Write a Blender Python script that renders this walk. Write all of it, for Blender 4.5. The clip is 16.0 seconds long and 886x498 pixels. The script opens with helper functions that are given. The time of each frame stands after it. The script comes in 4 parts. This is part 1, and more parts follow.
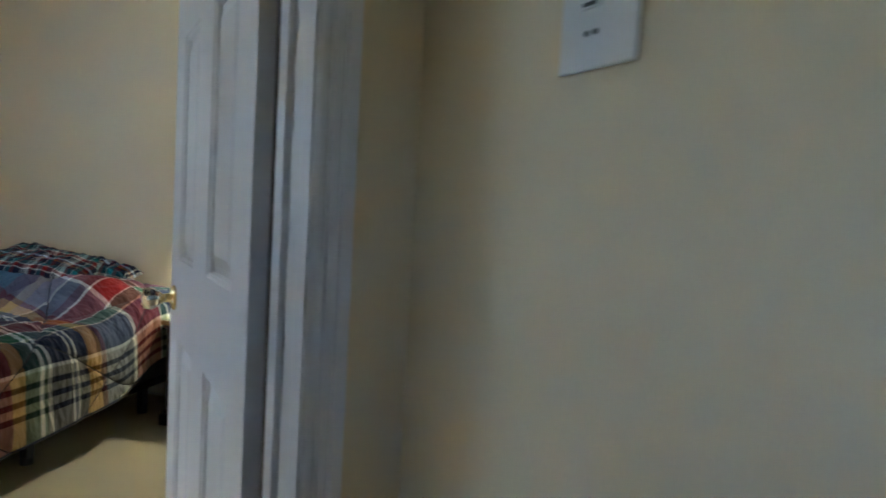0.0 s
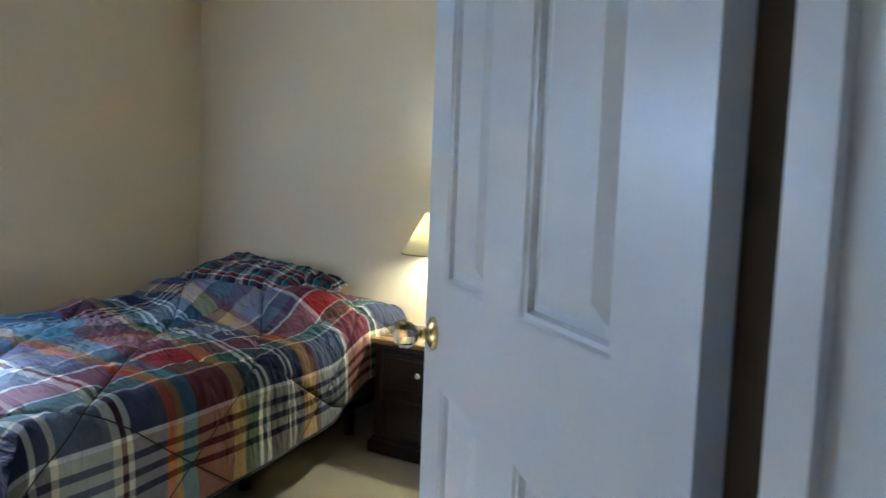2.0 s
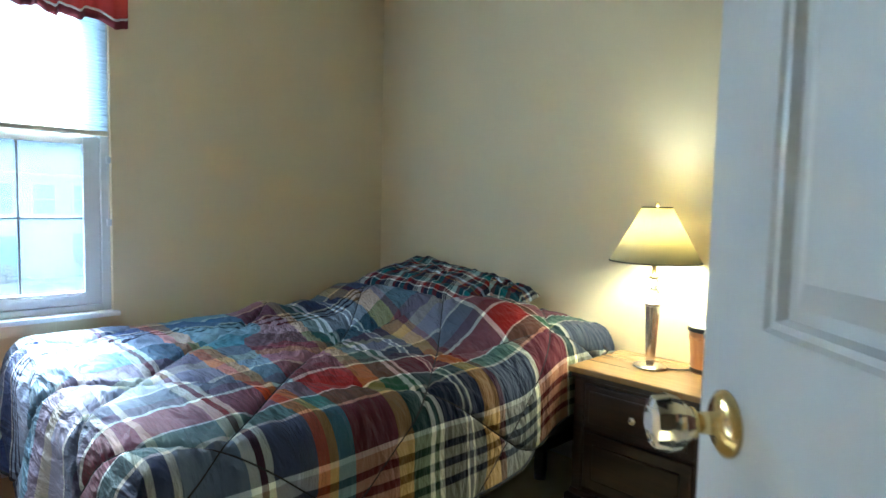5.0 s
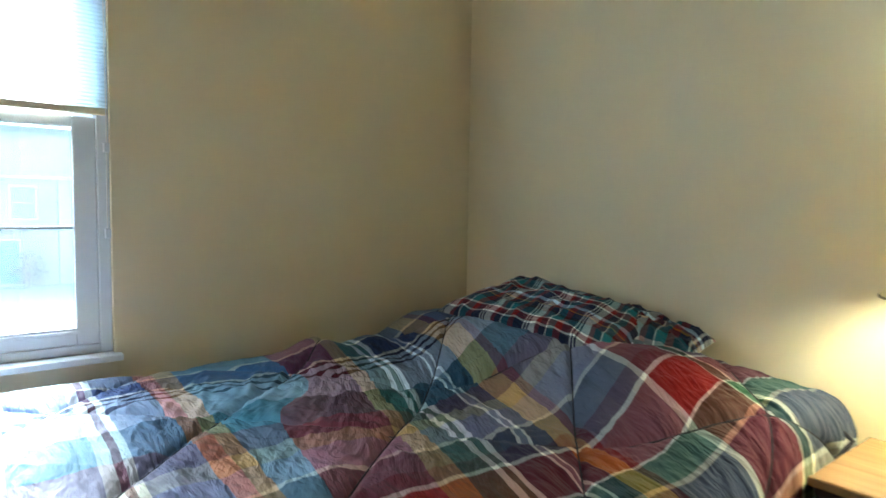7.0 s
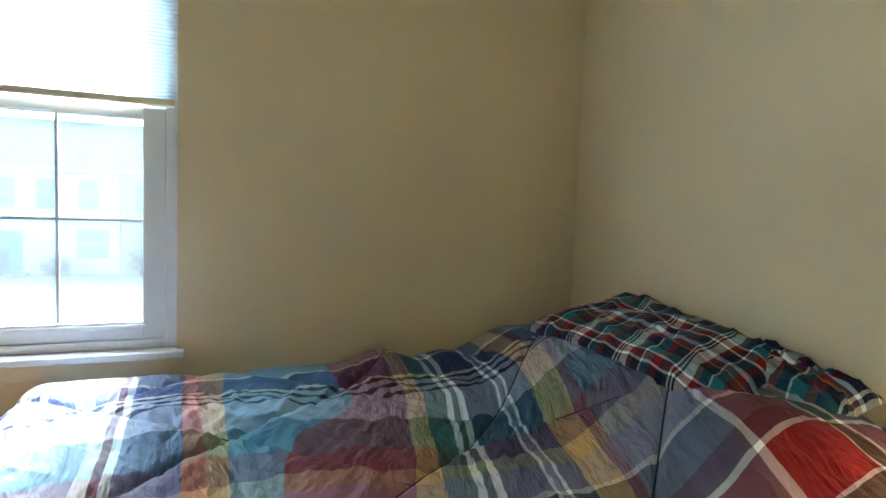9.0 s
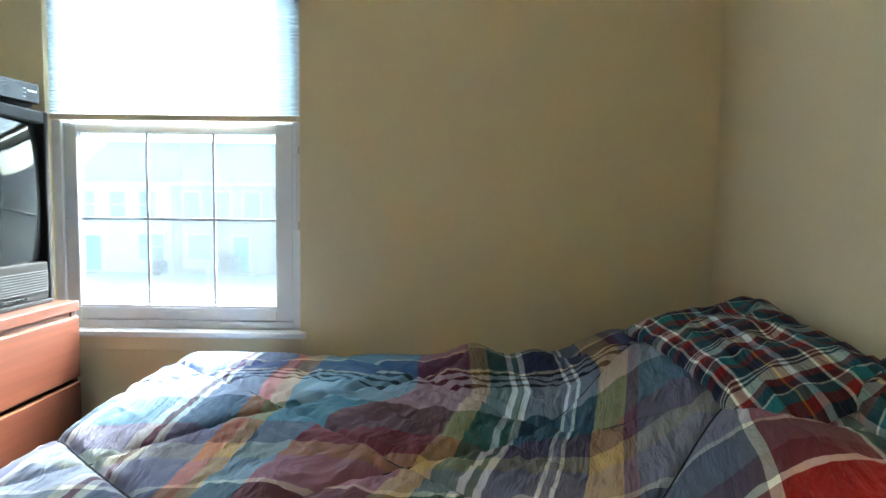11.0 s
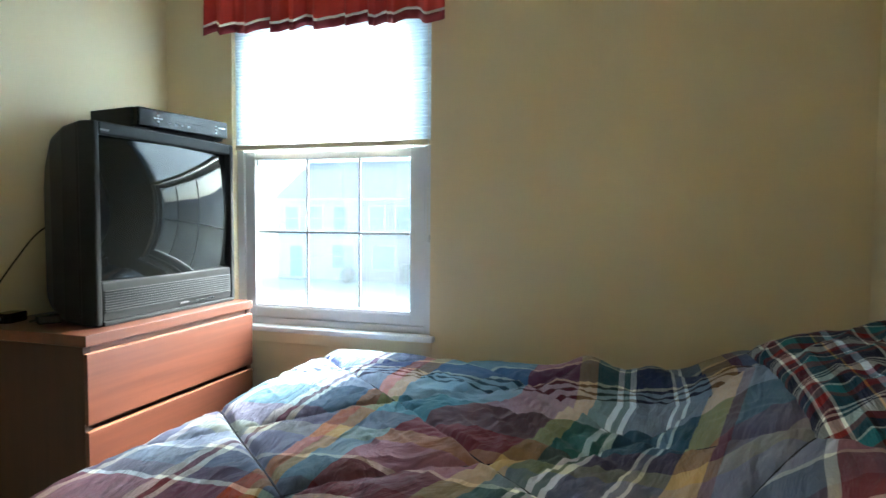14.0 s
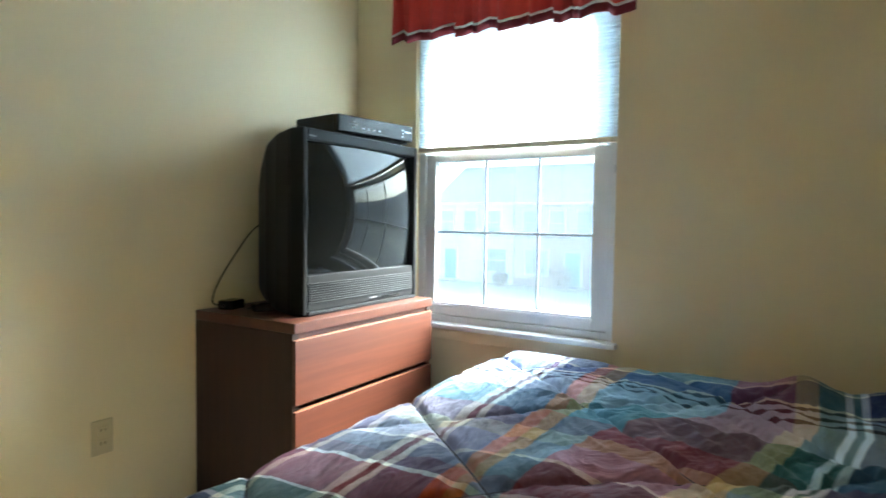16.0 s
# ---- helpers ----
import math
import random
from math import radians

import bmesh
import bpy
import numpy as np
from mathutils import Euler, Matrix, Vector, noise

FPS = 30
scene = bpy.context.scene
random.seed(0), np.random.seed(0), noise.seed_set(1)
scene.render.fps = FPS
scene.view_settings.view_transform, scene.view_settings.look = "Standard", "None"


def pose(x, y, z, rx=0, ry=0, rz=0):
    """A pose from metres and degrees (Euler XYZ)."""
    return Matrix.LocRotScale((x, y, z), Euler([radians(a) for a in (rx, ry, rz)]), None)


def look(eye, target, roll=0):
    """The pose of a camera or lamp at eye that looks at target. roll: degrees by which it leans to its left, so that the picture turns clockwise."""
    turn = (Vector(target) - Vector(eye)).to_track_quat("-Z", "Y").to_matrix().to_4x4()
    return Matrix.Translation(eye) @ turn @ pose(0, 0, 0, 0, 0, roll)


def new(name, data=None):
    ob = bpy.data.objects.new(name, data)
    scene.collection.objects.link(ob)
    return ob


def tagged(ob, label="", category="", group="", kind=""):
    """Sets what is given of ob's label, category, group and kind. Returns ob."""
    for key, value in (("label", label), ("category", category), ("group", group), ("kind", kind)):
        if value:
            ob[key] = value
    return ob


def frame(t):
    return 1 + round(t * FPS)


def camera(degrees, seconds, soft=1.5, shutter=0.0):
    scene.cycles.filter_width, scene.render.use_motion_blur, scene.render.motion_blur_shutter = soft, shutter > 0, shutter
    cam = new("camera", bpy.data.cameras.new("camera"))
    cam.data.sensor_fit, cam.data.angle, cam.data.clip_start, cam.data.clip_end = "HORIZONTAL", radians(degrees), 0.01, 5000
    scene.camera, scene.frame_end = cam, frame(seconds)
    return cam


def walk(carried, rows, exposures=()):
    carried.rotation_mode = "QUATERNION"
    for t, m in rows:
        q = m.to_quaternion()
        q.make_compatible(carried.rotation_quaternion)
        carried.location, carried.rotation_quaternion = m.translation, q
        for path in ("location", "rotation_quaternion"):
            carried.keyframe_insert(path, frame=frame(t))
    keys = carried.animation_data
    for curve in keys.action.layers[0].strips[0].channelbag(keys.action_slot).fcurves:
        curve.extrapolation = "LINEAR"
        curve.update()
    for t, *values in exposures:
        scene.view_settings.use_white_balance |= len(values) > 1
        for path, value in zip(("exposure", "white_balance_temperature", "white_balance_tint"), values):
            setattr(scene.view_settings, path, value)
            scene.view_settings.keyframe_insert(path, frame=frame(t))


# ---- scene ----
cam = camera(73.5, 16.0, shutter=0.5)
PATH = [
    (0, (-0.208, 0.397, 1.225), (-0.636, 2.346, 1.097), 3.3),
    (0.5, (-0.353, 0.49, 1.232), (-0.916, 2.404, 1.096), 3.1),
    (1, (-0.469, 0.539, 1.224), (-1.168, 2.409, 1.1), 3.1),
    (1.5, (-0.588, 0.669, 1.22), (-1.412, 2.486, 1.08), 2.2),
    (2, (-0.686, 0.747, 1.205), (-1.612, 2.514, 1.066), 2.2),
    (2.5, (-0.708, 0.786, 1.199), (-1.792, 2.461, 1.067), 2.6),
    (3, (-0.751, 0.785, 1.194), (-1.916, 2.406, 1.064), 2.4),
    (5.5, (-1.189, 1.291, 1.161), (-2.659, 2.64, 1.017), 1.4),
    (6, (-1.387, 1.385, 1.175), (-2.885, 2.703, 1.033), 1.5),
    (6.5, (-1.577, 1.509, 1.168), (-3.106, 2.791, 1.026), 1.1),
    (7, (-1.785, 1.63, 1.159), (-3.355, 2.862, 1.02), 1.0),
    (7.5, (-1.926, 1.756, 1.151), (-3.553, 2.912, 1.015), 1.0),
    (8, (-2.013, 1.894, 1.138), (-3.716, 2.933, 0.994), 1.3),
    (8.5, (-1.978, 1.949, 1.145), (-3.744, 2.877, 1.004), 1.9),
    (9, (-1.898, 2.02, 1.155), (-3.734, 2.801, 1.011), 2.1),
    (9.5, (-1.881, 2.085, 1.143), (-3.768, 2.731, 0.99), 2.0),
    (10, (-1.85, 2.255, 1.126), (-3.804, 2.652, 0.97), 1.0),
    (12.5, (-1.728, 2.717, 1.146), (-3.695, 2.373, 1.029), 0.9),
    (13, (-1.716, 2.75, 1.139), (-3.666, 2.32, 1.033), 0.0),
    (13.5, (-1.715, 2.751, 1.138), (-3.646, 2.242, 1.037), -0.0),
    (14, (-1.706, 2.742, 1.142), (-3.613, 2.152, 1.037), 0.4),
    (14.5, (-1.705, 2.732, 1.137), (-3.583, 2.052, 1.029), 0.9),
    (15, (-1.7, 2.716, 1.131), (-3.533, 1.923, 1.021), 0.9),
    (15.5, (-1.701, 2.706, 1.122), (-3.471, 1.781, 1.023), 0.5),
    (16, (-1.685, 2.623, 1.126), (-3.385, 1.573, 1.03), 0.8),
]
EXPOSURES = [(0.0, 5.0, 5000, 9), (2.0, 5.15, 4750, 11), (3.0, 5.2, 4800, 10), (5.5, 5.3, 5000, -2), (9.0, 5.25, 5750, 1), (16.0, 5.1, 5700, -1)]
walk(cam, [(t, look(eye, target, roll)) for t, eye, target, roll in PATH], EXPOSURES)
BULB = 16.0

# ---- world, sun, exposure ----
world = bpy.data.worlds.new("overcast")
scene.world = world
world.use_nodes = True
wn, wl = world.node_tree.nodes, world.node_tree.links
sky = wn.new("ShaderNodeTexSky")
sky.sky_type = "NISHITA"
sky.sun_disc = False
sky.sun_elevation, sky.sun_rotation = radians(35), radians(-70)
sky.air_density, sky.dust_density = 1.0, 4.0
hsv = wn.new("ShaderNodeHueSaturation")
hsv.inputs["Saturation"].default_value = 1.0
wl.new(sky.outputs[0], hsv.inputs["Color"])
wl.new(hsv.outputs[0], wn["Background"].inputs["Color"])
wn["Background"].inputs["Strength"].default_value = 0.15

sun_data = bpy.data.lights.new("sun", "SUN")
sun_data.energy, sun_data.angle, sun_data.color = 1.0, radians(30), (1.0, 0.98, 0.95)
sun = new("sun", sun_data)
sun.matrix_world = look((-28, 8, 20), (0, 2, 0))


# ---- materials ----
def mat(name, color, rough=0.6, metal=0.0, grain=0.0, scale=40.0, bump=0.0, spec=0.5, stain=0.06, coat=0.0):
    m = bpy.data.materials.new(name)
    m.use_nodes = True
    n, l = m.node_tree.nodes, m.node_tree.links
    b = n["Principled BSDF"]
    b.inputs["Roughness"].default_value = rough
    b.inputs["Metallic"].default_value = metal
    b.inputs["Specular IOR Level"].default_value = spec
    b.inputs["Coat Weight"].default_value = coat
    tc = n.new("ShaderNodeTexCoord")
    fine, broad = n.new("ShaderNodeTexNoise"), n.new("ShaderNodeTexNoise")
    fine.inputs["Scale"].default_value, fine.inputs["Detail"].default_value = scale, 4
    broad.inputs["Scale"].default_value, broad.inputs["Detail"].default_value = 1.7, 3
    l.new(tc.outputs["Object"], fine.inputs["Vector"])
    l.new(tc.outputs["Object"], broad.inputs["Vector"])
    add = n.new("ShaderNodeMath")
    add.operation = "MULTIPLY_ADD"
    l.new(fine.outputs["Fac"], add.inputs[0])
    add.inputs[1].default_value = grain
    mul = n.new("ShaderNodeMath")
    mul.operation = "MULTIPLY_ADD"
    l.new(broad.outputs["Fac"], mul.inputs[0])
    mul.inputs[1].default_value = stain
    mul.inputs[2].default_value = 1 - stain / 2 - grain / 2
    l.new(mul.outputs[0], add.inputs[2])
    mix = n.new("ShaderNodeMix")
    mix.data_type, mix.blend_type = "RGBA", "MULTIPLY"
    mix.inputs[0].default_value = 1
    mix.inputs[6].default_value = (*color, 1)
    l.new(add.outputs[0], mix.inputs[7])
    l.new(mix.outputs[2], b.inputs["Base Color"])
    if bump:
        bp = n.new("ShaderNodeBump")
        bp.inputs["Strength"].default_value = min(1, bump)
        bp.inputs["Distance"].default_value = 0.002
        l.new(fine.outputs["Fac"], bp.inputs["Height"])
        l.new(bp.outputs[0], b.inputs["Normal"])
    return m


def wood(name, dark, light, axis=0, rough=0.35, scale=9.0, coat=0.2):
    m = bpy.data.materials.new(name)
    m.use_nodes = True
    n, l = m.node_tree.nodes, m.node_tree.links
    b = n["Principled BSDF"]
    tc, mp, nz = n.new("ShaderNodeTexCoord"), n.new("ShaderNodeMapping"), n.new("ShaderNodeTexNoise")
    s = [scale * 6] * 3
    s[axis] = scale * 0.35
    mp.inputs["Scale"].default_value = s
    nz.inputs["Scale"].default_value, nz.inputs["Detail"].default_value, nz.inputs["Distortion"].default_value = 1.0, 6, 0.4
    rp = n.new("ShaderNodeValToRGB")
    rp.color_ramp.elements[0].position, rp.color_ramp.elements[1].position = 0.3, 0.7
    rp.color_ramp.elements[0].color, rp.color_ramp.elements[1].color = (*dark, 1), (*light, 1)
    l.new(tc.outputs["Object"], mp.inputs["Vector"])
    l.new(mp.outputs[0], nz.inputs["Vector"])
    l.new(nz.outputs["Fac"], rp.inputs[0])
    l.new(rp.outputs[0], b.inputs["Base Color"])
    bp = n.new("ShaderNodeBump")
    bp.inputs["Strength"].default_value, bp.inputs["Distance"].default_value = 0.15, 0.001
    l.new(nz.outputs["Fac"], bp.inputs["Height"])
    l.new(bp.outputs[0], b.inputs["Normal"])
    b.inputs["Roughness"].default_value = rough
    b.inputs["Coat Weight"].default_value = coat
    b.inputs["Coat Roughness"].default_value = 0.2
    return m


def stripes(n, l, coord, period, bands, name):
    """A repeat of colour bands along one coordinate; bands: (width, colour)."""
    dv, fr, rp = n.new("ShaderNodeMath"), n.new("ShaderNodeMath"), n.new("ShaderNodeValToRGB")
    dv.operation, fr.operation = "DIVIDE", "FRACT"
    dv.inputs[1].default_value = period
    l.new(coord, dv.inputs[0])
    l.new(dv.outputs[0], fr.inputs[0])
    l.new(fr.outputs[0], rp.inputs[0])
    cr = rp.color_ramp
    cr.interpolation = "CONSTANT"
    total, at = sum(w for w, c in bands), 0.0
    for i, (w, c) in enumerate(bands):
        e = cr.elements[i] if i < 2 else cr.elements.new(at)
        e.position, e.color = at, (*c, 1)
        at += w / total
    return rp.outputs[0]


NAVY, SLATE, RED, MAROON = (0.006, 0.010, 0.030), (0.085, 0.10, 0.14), (0.17, 0.018, 0.018), (0.08, 0.014, 0.022)
GREEN, GOLD, CREAM, TEAL = (0.018, 0.06, 0.03), (0.36, 0.20, 0.05), (0.66, 0.66, 0.60), (0.025, 0.12, 0.14)
ORANGE, BLUE, PALE, BLACK = (0.45, 0.10, 0.03), (0.045, 0.07, 0.18), (0.42, 0.52, 0.66), (0.004, 0.004, 0.007)
PLUM = (0.062, 0.036, 0.062)


def plaid(name, along, across, p_along, p_across, seams=0.0, thread=900.0):
    m = bpy.data.materials.new(name)
    m.use_nodes = True
    n, l = m.node_tree.nodes, m.node_tree.links
    b = n["Principled BSDF"]
    uv, sep = n.new("ShaderNodeUVMap"), n.new("ShaderNodeSeparateXYZ")
    uv.uv_map = "cloth"
    l.new(uv.outputs[0], sep.inputs[0])
    c1 = stripes(n, l, sep.outputs[0], p_along, along, name)
    c2 = stripes(n, l, sep.outputs[1], p_across, across, name)
    mix = n.new("ShaderNodeMix")
    mix.data_type = "RGBA"
    wv = n.new("ShaderNodeTexWave")
    wv.wave_type, wv.bands_direction = "BANDS", "DIAGONAL"
    wv.inputs["Scale"].default_value = thread
    mr = n.new("ShaderNodeMapRange")
    mr.inputs["To Min"].default_value, mr.inputs["To Max"].default_value = 0.4, 0.6
    l.new(uv.outputs[0], wv.inputs["Vector"])
    l.new(wv.outputs["Fac"], mr.inputs[0])
    l.new(mr.outputs[0], mix.inputs[0])
    l.new(c1, mix.inputs[6])
    l.new(c2, mix.inputs[7])
    deep = n.new("ShaderNodeMix")
    deep.data_type, deep.blend_type = "RGBA", "DARKEN"
    deep.inputs[0].default_value = 1.0
    l.new(c1, deep.inputs[6])
    l.new(c2, deep.inputs[7])
    both = n.new("ShaderNodeMix")
    both.data_type = "RGBA"
    both.inputs[0].default_value = 0.35
    l.new(mix.outputs[2], both.inputs[6])
    l.new(deep.outputs[2], both.inputs[7])
    mix = both
    fade = n.new("ShaderNodeTexNoise")
    fade.inputs["Scale"].default_value, fade.inputs["Detail"].default_value = 5.0, 3
    l.new(uv.outputs[0], fade.inputs["Vector"])
    bc = n.new("ShaderNodeHueSaturation")
    bc.inputs["Saturation"].default_value = 1.08
    fm = n.new("ShaderNodeMapRange")
    fm.inputs["To Min"].default_value, fm.inputs["To Max"].default_value = 1.05, 1.75
    l.new(fade.outputs["Fac"], fm.inputs[0])
    l.new(fm.outputs[0], bc.inputs["Value"])
    l.new(mix.outputs[2], bc.inputs["Color"])
    last = bc.outputs[0]
    l.new(last, b.inputs["Base Color"])
    b.inputs["Roughness"].default_value = 0.75
    b.inputs["Specular IOR Level"].default_value = 0.2
    b.inputs["Sheen Weight"].default_value = 0.03
    nz, bp = n.new("ShaderNodeTexNoise"), n.new("ShaderNodeBump")
    nz.inputs["Scale"].default_value, nz.inputs["Detail"].default_value, nz.inputs["Distortion"].default_value = 1.0, 5, 0.6
    turn = n.new("ShaderNodeMapping")
    turn.inputs["Rotation"].default_value = (0, 0, radians(28))
    turn.inputs["Scale"].default_value = (3.6, 12, 1)
    l.new(uv.outputs[0], turn.inputs["Vector"])
    l.new(turn.outputs[0], nz.inputs["Vector"])
    cross = n.new("ShaderNodeTexNoise")
    cross.inputs["Scale"].default_value, cross.inputs["Detail"].default_value, cross.inputs["Distortion"].default_value = 1.0, 4, 0.8
    back = n.new("ShaderNodeMapping")
    back.inputs["Rotation"].default_value = (0, 0, radians(-35))
    back.inputs["Scale"].default_value = (4.2, 15, 1)
    l.new(uv.outputs[0], back.inputs["Vector"])
    l.new(back.outputs[0], cross.inputs["Vector"])
    # creases: the ridge where a noise crosses its middle
    ridge = n.new("ShaderNodeMath")
    ridge.operation = "SUBTRACT"
    l.new(cross.outputs["Fac"], ridge.inputs[0])
    ridge.inputs[1].default_value = 0.5
    sharp = n.new("ShaderNodeMath")
    sharp.operation = "ABSOLUTE"
    l.new(ridge.outputs[0], sharp.inputs[0])
    both_h = n.new("ShaderNodeMath")
    both_h.operation = "SUBTRACT"
    l.new(nz.outputs["Fac"], both_h.inputs[0])
    l.new(sharp.outputs[0], both_h.inputs[1])
    bp.inputs["Strength"].default_value, bp.inputs["Distance"].default_value = 1.0, 0.05
    l.new(both_h.outputs[0], bp.inputs["Height"])
    l.new(bp.outputs[0], b.inputs["Normal"])
    return m


def glass(name, tint=(1, 1, 1)):
    m = bpy.data.materials.new(name)
    m.use_nodes = True
    b = m.node_tree.nodes["Principled BSDF"]
    b.inputs["Base Color"].default_value = (*tint, 1)
    b.inputs["Roughness"].default_value = 0.02
    b.inputs["Transmission Weight"].default_value = 1.0
    b.inputs["IOR"].default_value = 1.45
    return m


def translucent(name, color, share=0.6):
    m = bpy.data.materials.new(name)
    m.use_nodes = True
    n, l = m.node_tree.nodes, m.node_tree.links
    out = n["Material Output"]
    d, t, x = n.new("ShaderNodeBsdfDiffuse"), n.new("ShaderNodeBsdfTranslucent"), n.new("ShaderNodeMixShader")
    tc, nz, rp = n.new("ShaderNodeTexCoord"), n.new("ShaderNodeTexNoise"), n.new("ShaderNodeMapRange")
    nz.inputs["Scale"].default_value = 60
    rp.inputs["To Min"].default_value, rp.inputs["To Max"].default_value = share - 0.04, share + 0.04
    l.new(tc.outputs["Object"], nz.inputs["Vector"])
    l.new(nz.outputs["Fac"], rp.inputs[0])
    d.inputs[0].default_value = t.inputs[0].default_value = (*color, 1)
    l.new(rp.outputs[0], x.inputs[0])
    l.new(d.outputs[0], x.inputs[1])
    l.new(t.outputs[0], x.inputs[2])
    l.new(x.outputs[0], out.inputs[0])
    return m


M_WALL = mat("cream wall paint", (0.79, 0.675, 0.455), 0.7, grain=0.03, scale=220, bump=0.12, stain=0.05)
M_CEIL = mat("white ceiling paint", (0.78, 0.77, 0.73), 0.9, grain=0.05, scale=150, bump=0.3)
M_TRIM = mat("white semi-gloss trim paint", (0.76, 0.76, 0.77), 0.32, grain=0.03, scale=30, bump=0.05)
M_VINYL = mat("white vinyl", (0.75, 0.78, 0.82), 0.35, grain=0.02, scale=20)
M_GRILLE = mat("grey window grille", (0.5, 0.53, 0.58), 0.4)
M_CARPET = mat("beige carpet pile", (0.5, 0.43, 0.29), 0.95, grain=0.45, scale=260, bump=1.0, spec=0.1, stain=0.15)
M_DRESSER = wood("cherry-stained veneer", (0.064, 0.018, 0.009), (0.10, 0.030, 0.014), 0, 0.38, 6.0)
# Same veneer for the side panels, darkened to carry their shade.
M_DRESSER_SHADED = wood("cherry-stained veneer, side shade in colour", (0.024, 0.008, 0.004), (0.038, 0.012, 0.006), 2, 0.6, 6.0, 0.0)
M_LIP = mat("pale drawer lip", (0.34, 0.13, 0.07), 0.35, grain=0.1)
M_REBATE_SHADE = mat("dark brown rebate shade", (0.055, 0.036, 0.014), 0.8, grain=0.1)
M_GAP = mat("dark drawer recess", (0.03, 0.012, 0.008), 0.8)
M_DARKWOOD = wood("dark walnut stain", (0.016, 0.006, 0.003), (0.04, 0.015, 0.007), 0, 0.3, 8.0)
# Lighter than the body because the lamp's glow is put into this colour.
M_TOPWOOD_LIT = wood("varnished walnut top, lamplight in colour", (0.29, 0.165, 0.065), (0.36, 0.215, 0.09), 0, 0.22, 8.0, 0.5)
M_TV = mat("black textured plastic", (0.010, 0.010, 0.011), 0.5, grain=0.2, scale=300, bump=0.15, spec=0.25)
M_TVGREY = mat("dark grey plastic bezel", (0.014, 0.0145, 0.016), 0.5, grain=0.1, scale=300, spec=0.12)
M_SCREEN = mat("dark tube glass", (0.008, 0.009, 0.009), 0.05, spec=0.3)
M_BOX = mat("black glossy plastic", (0.008, 0.008, 0.009), 0.2, spec=0.25)
M_BOXTOP = mat("black painted metal lid", (0.010, 0.010, 0.011), 0.5, grain=0.1, scale=200, spec=0.15)
M_SILVER = mat("silver printed marks", (0.6, 0.62, 0.65), 0.35)
M_BADGE = mat("dim grey printed badge", (0.10, 0.10, 0.105), 0.4)
M_BRASS = mat("polished brass", (0.78, 0.58, 0.26), 0.18, metal=1.0, grain=0.05)
M_NICKEL = mat("brushed nickel", (0.72, 0.68, 0.6), 0.25, metal=1.0, grain=0.06, scale=90)
M_CRYSTAL = glass("clear acrylic")
# Grey tint holds down the bright view; the thin translucent veil paints glare.
M_PANE = glass("window glass, grey tint dims the view, veil paints glare", (0.14, 0.168, 0.19))
pn, pk = M_PANE.node_tree.nodes, M_PANE.node_tree.links
glare, veil, veil_noise = pn.new("ShaderNodeBsdfTranslucent"), pn.new("ShaderNodeMixShader"), pn.new("ShaderNodeTexNoise")
share = pn.new("ShaderNodeMapRange")
veil_noise.inputs["Scale"].default_value = 3.0
share.inputs["To Min"].default_value, share.inputs["To Max"].default_value = 0.005, 0.02
glare.inputs[0].default_value = (0.8, 0.88, 0.95, 1)
pk.new(veil_noise.outputs["Fac"], share.inputs[0])
pk.new(share.outputs[0], veil.inputs[0])
pk.new(pn["Principled BSDF"].outputs[0], veil.inputs[1])
pk.new(glare.outputs[0], veil.inputs[2])
pk.new(veil.outputs[0], pn["Material Output"].inputs[0])
M_SHADE = translucent("cream lamp fabric", (0.82, 0.74, 0.44), 0.2)
M_BLIND = translucent("white cellular fabric", (0.74, 0.86, 0.95), 0.65)
M_RAIL = mat("ivory blind rail", (0.8, 0.72, 0.52), 0.45)
M_RED = mat("red valance cotton", (0.56, 0.05, 0.045), 0.85, grain=0.2, scale=120, bump=0.3, stain=0.15)
M_REDDARK = mat("dark red hem band", (0.2, 0.02, 0.028), 0.85, grain=0.2, scale=120, bump=0.3)
M_PIPE = mat("white piping", (0.8, 0.78, 0.75), 0.8)
M_PLATE = mat("ivory plastic plate", (0.56, 0.48, 0.31), 0.35)
M_PLATEW = mat("white plastic plate", (0.78, 0.78, 0.76), 0.3)
M_SLOT = mat("dark slots", (0.03, 0.03, 0.03), 0.6)
M_BLACK = mat("black rubber cable", (0.012, 0.012, 0.012), 0.5)
M_IRON = mat("black painted iron", (0.014, 0.013, 0.012), 0.45, grain=0.1)
M_TICK = mat("dark box spring ticking", (0.035, 0.03, 0.03), 0.9, grain=0.2, scale=200, bump=0.3)
M_MATTRESS = mat("white mattress ticking", (0.6, 0.58, 0.54), 0.9, grain=0.1, scale=160, bump=0.3)
M_BONGO = wood("orange-stained bongo staves", (0.42, 0.16, 0.05), (0.62, 0.28, 0.1), 2, 0.3, 12.0, 0.4)
M_HIDE = mat("pale drum hide", (0.75, 0.68, 0.55), 0.6, grain=0.1, scale=40)
M_PLASTIC = glass("clear plastic wrap", (0.95, 0.97, 0.97))
M_SEAM = mat("dark quilting thread", (0.012, 0.012, 0.02), 0.8)

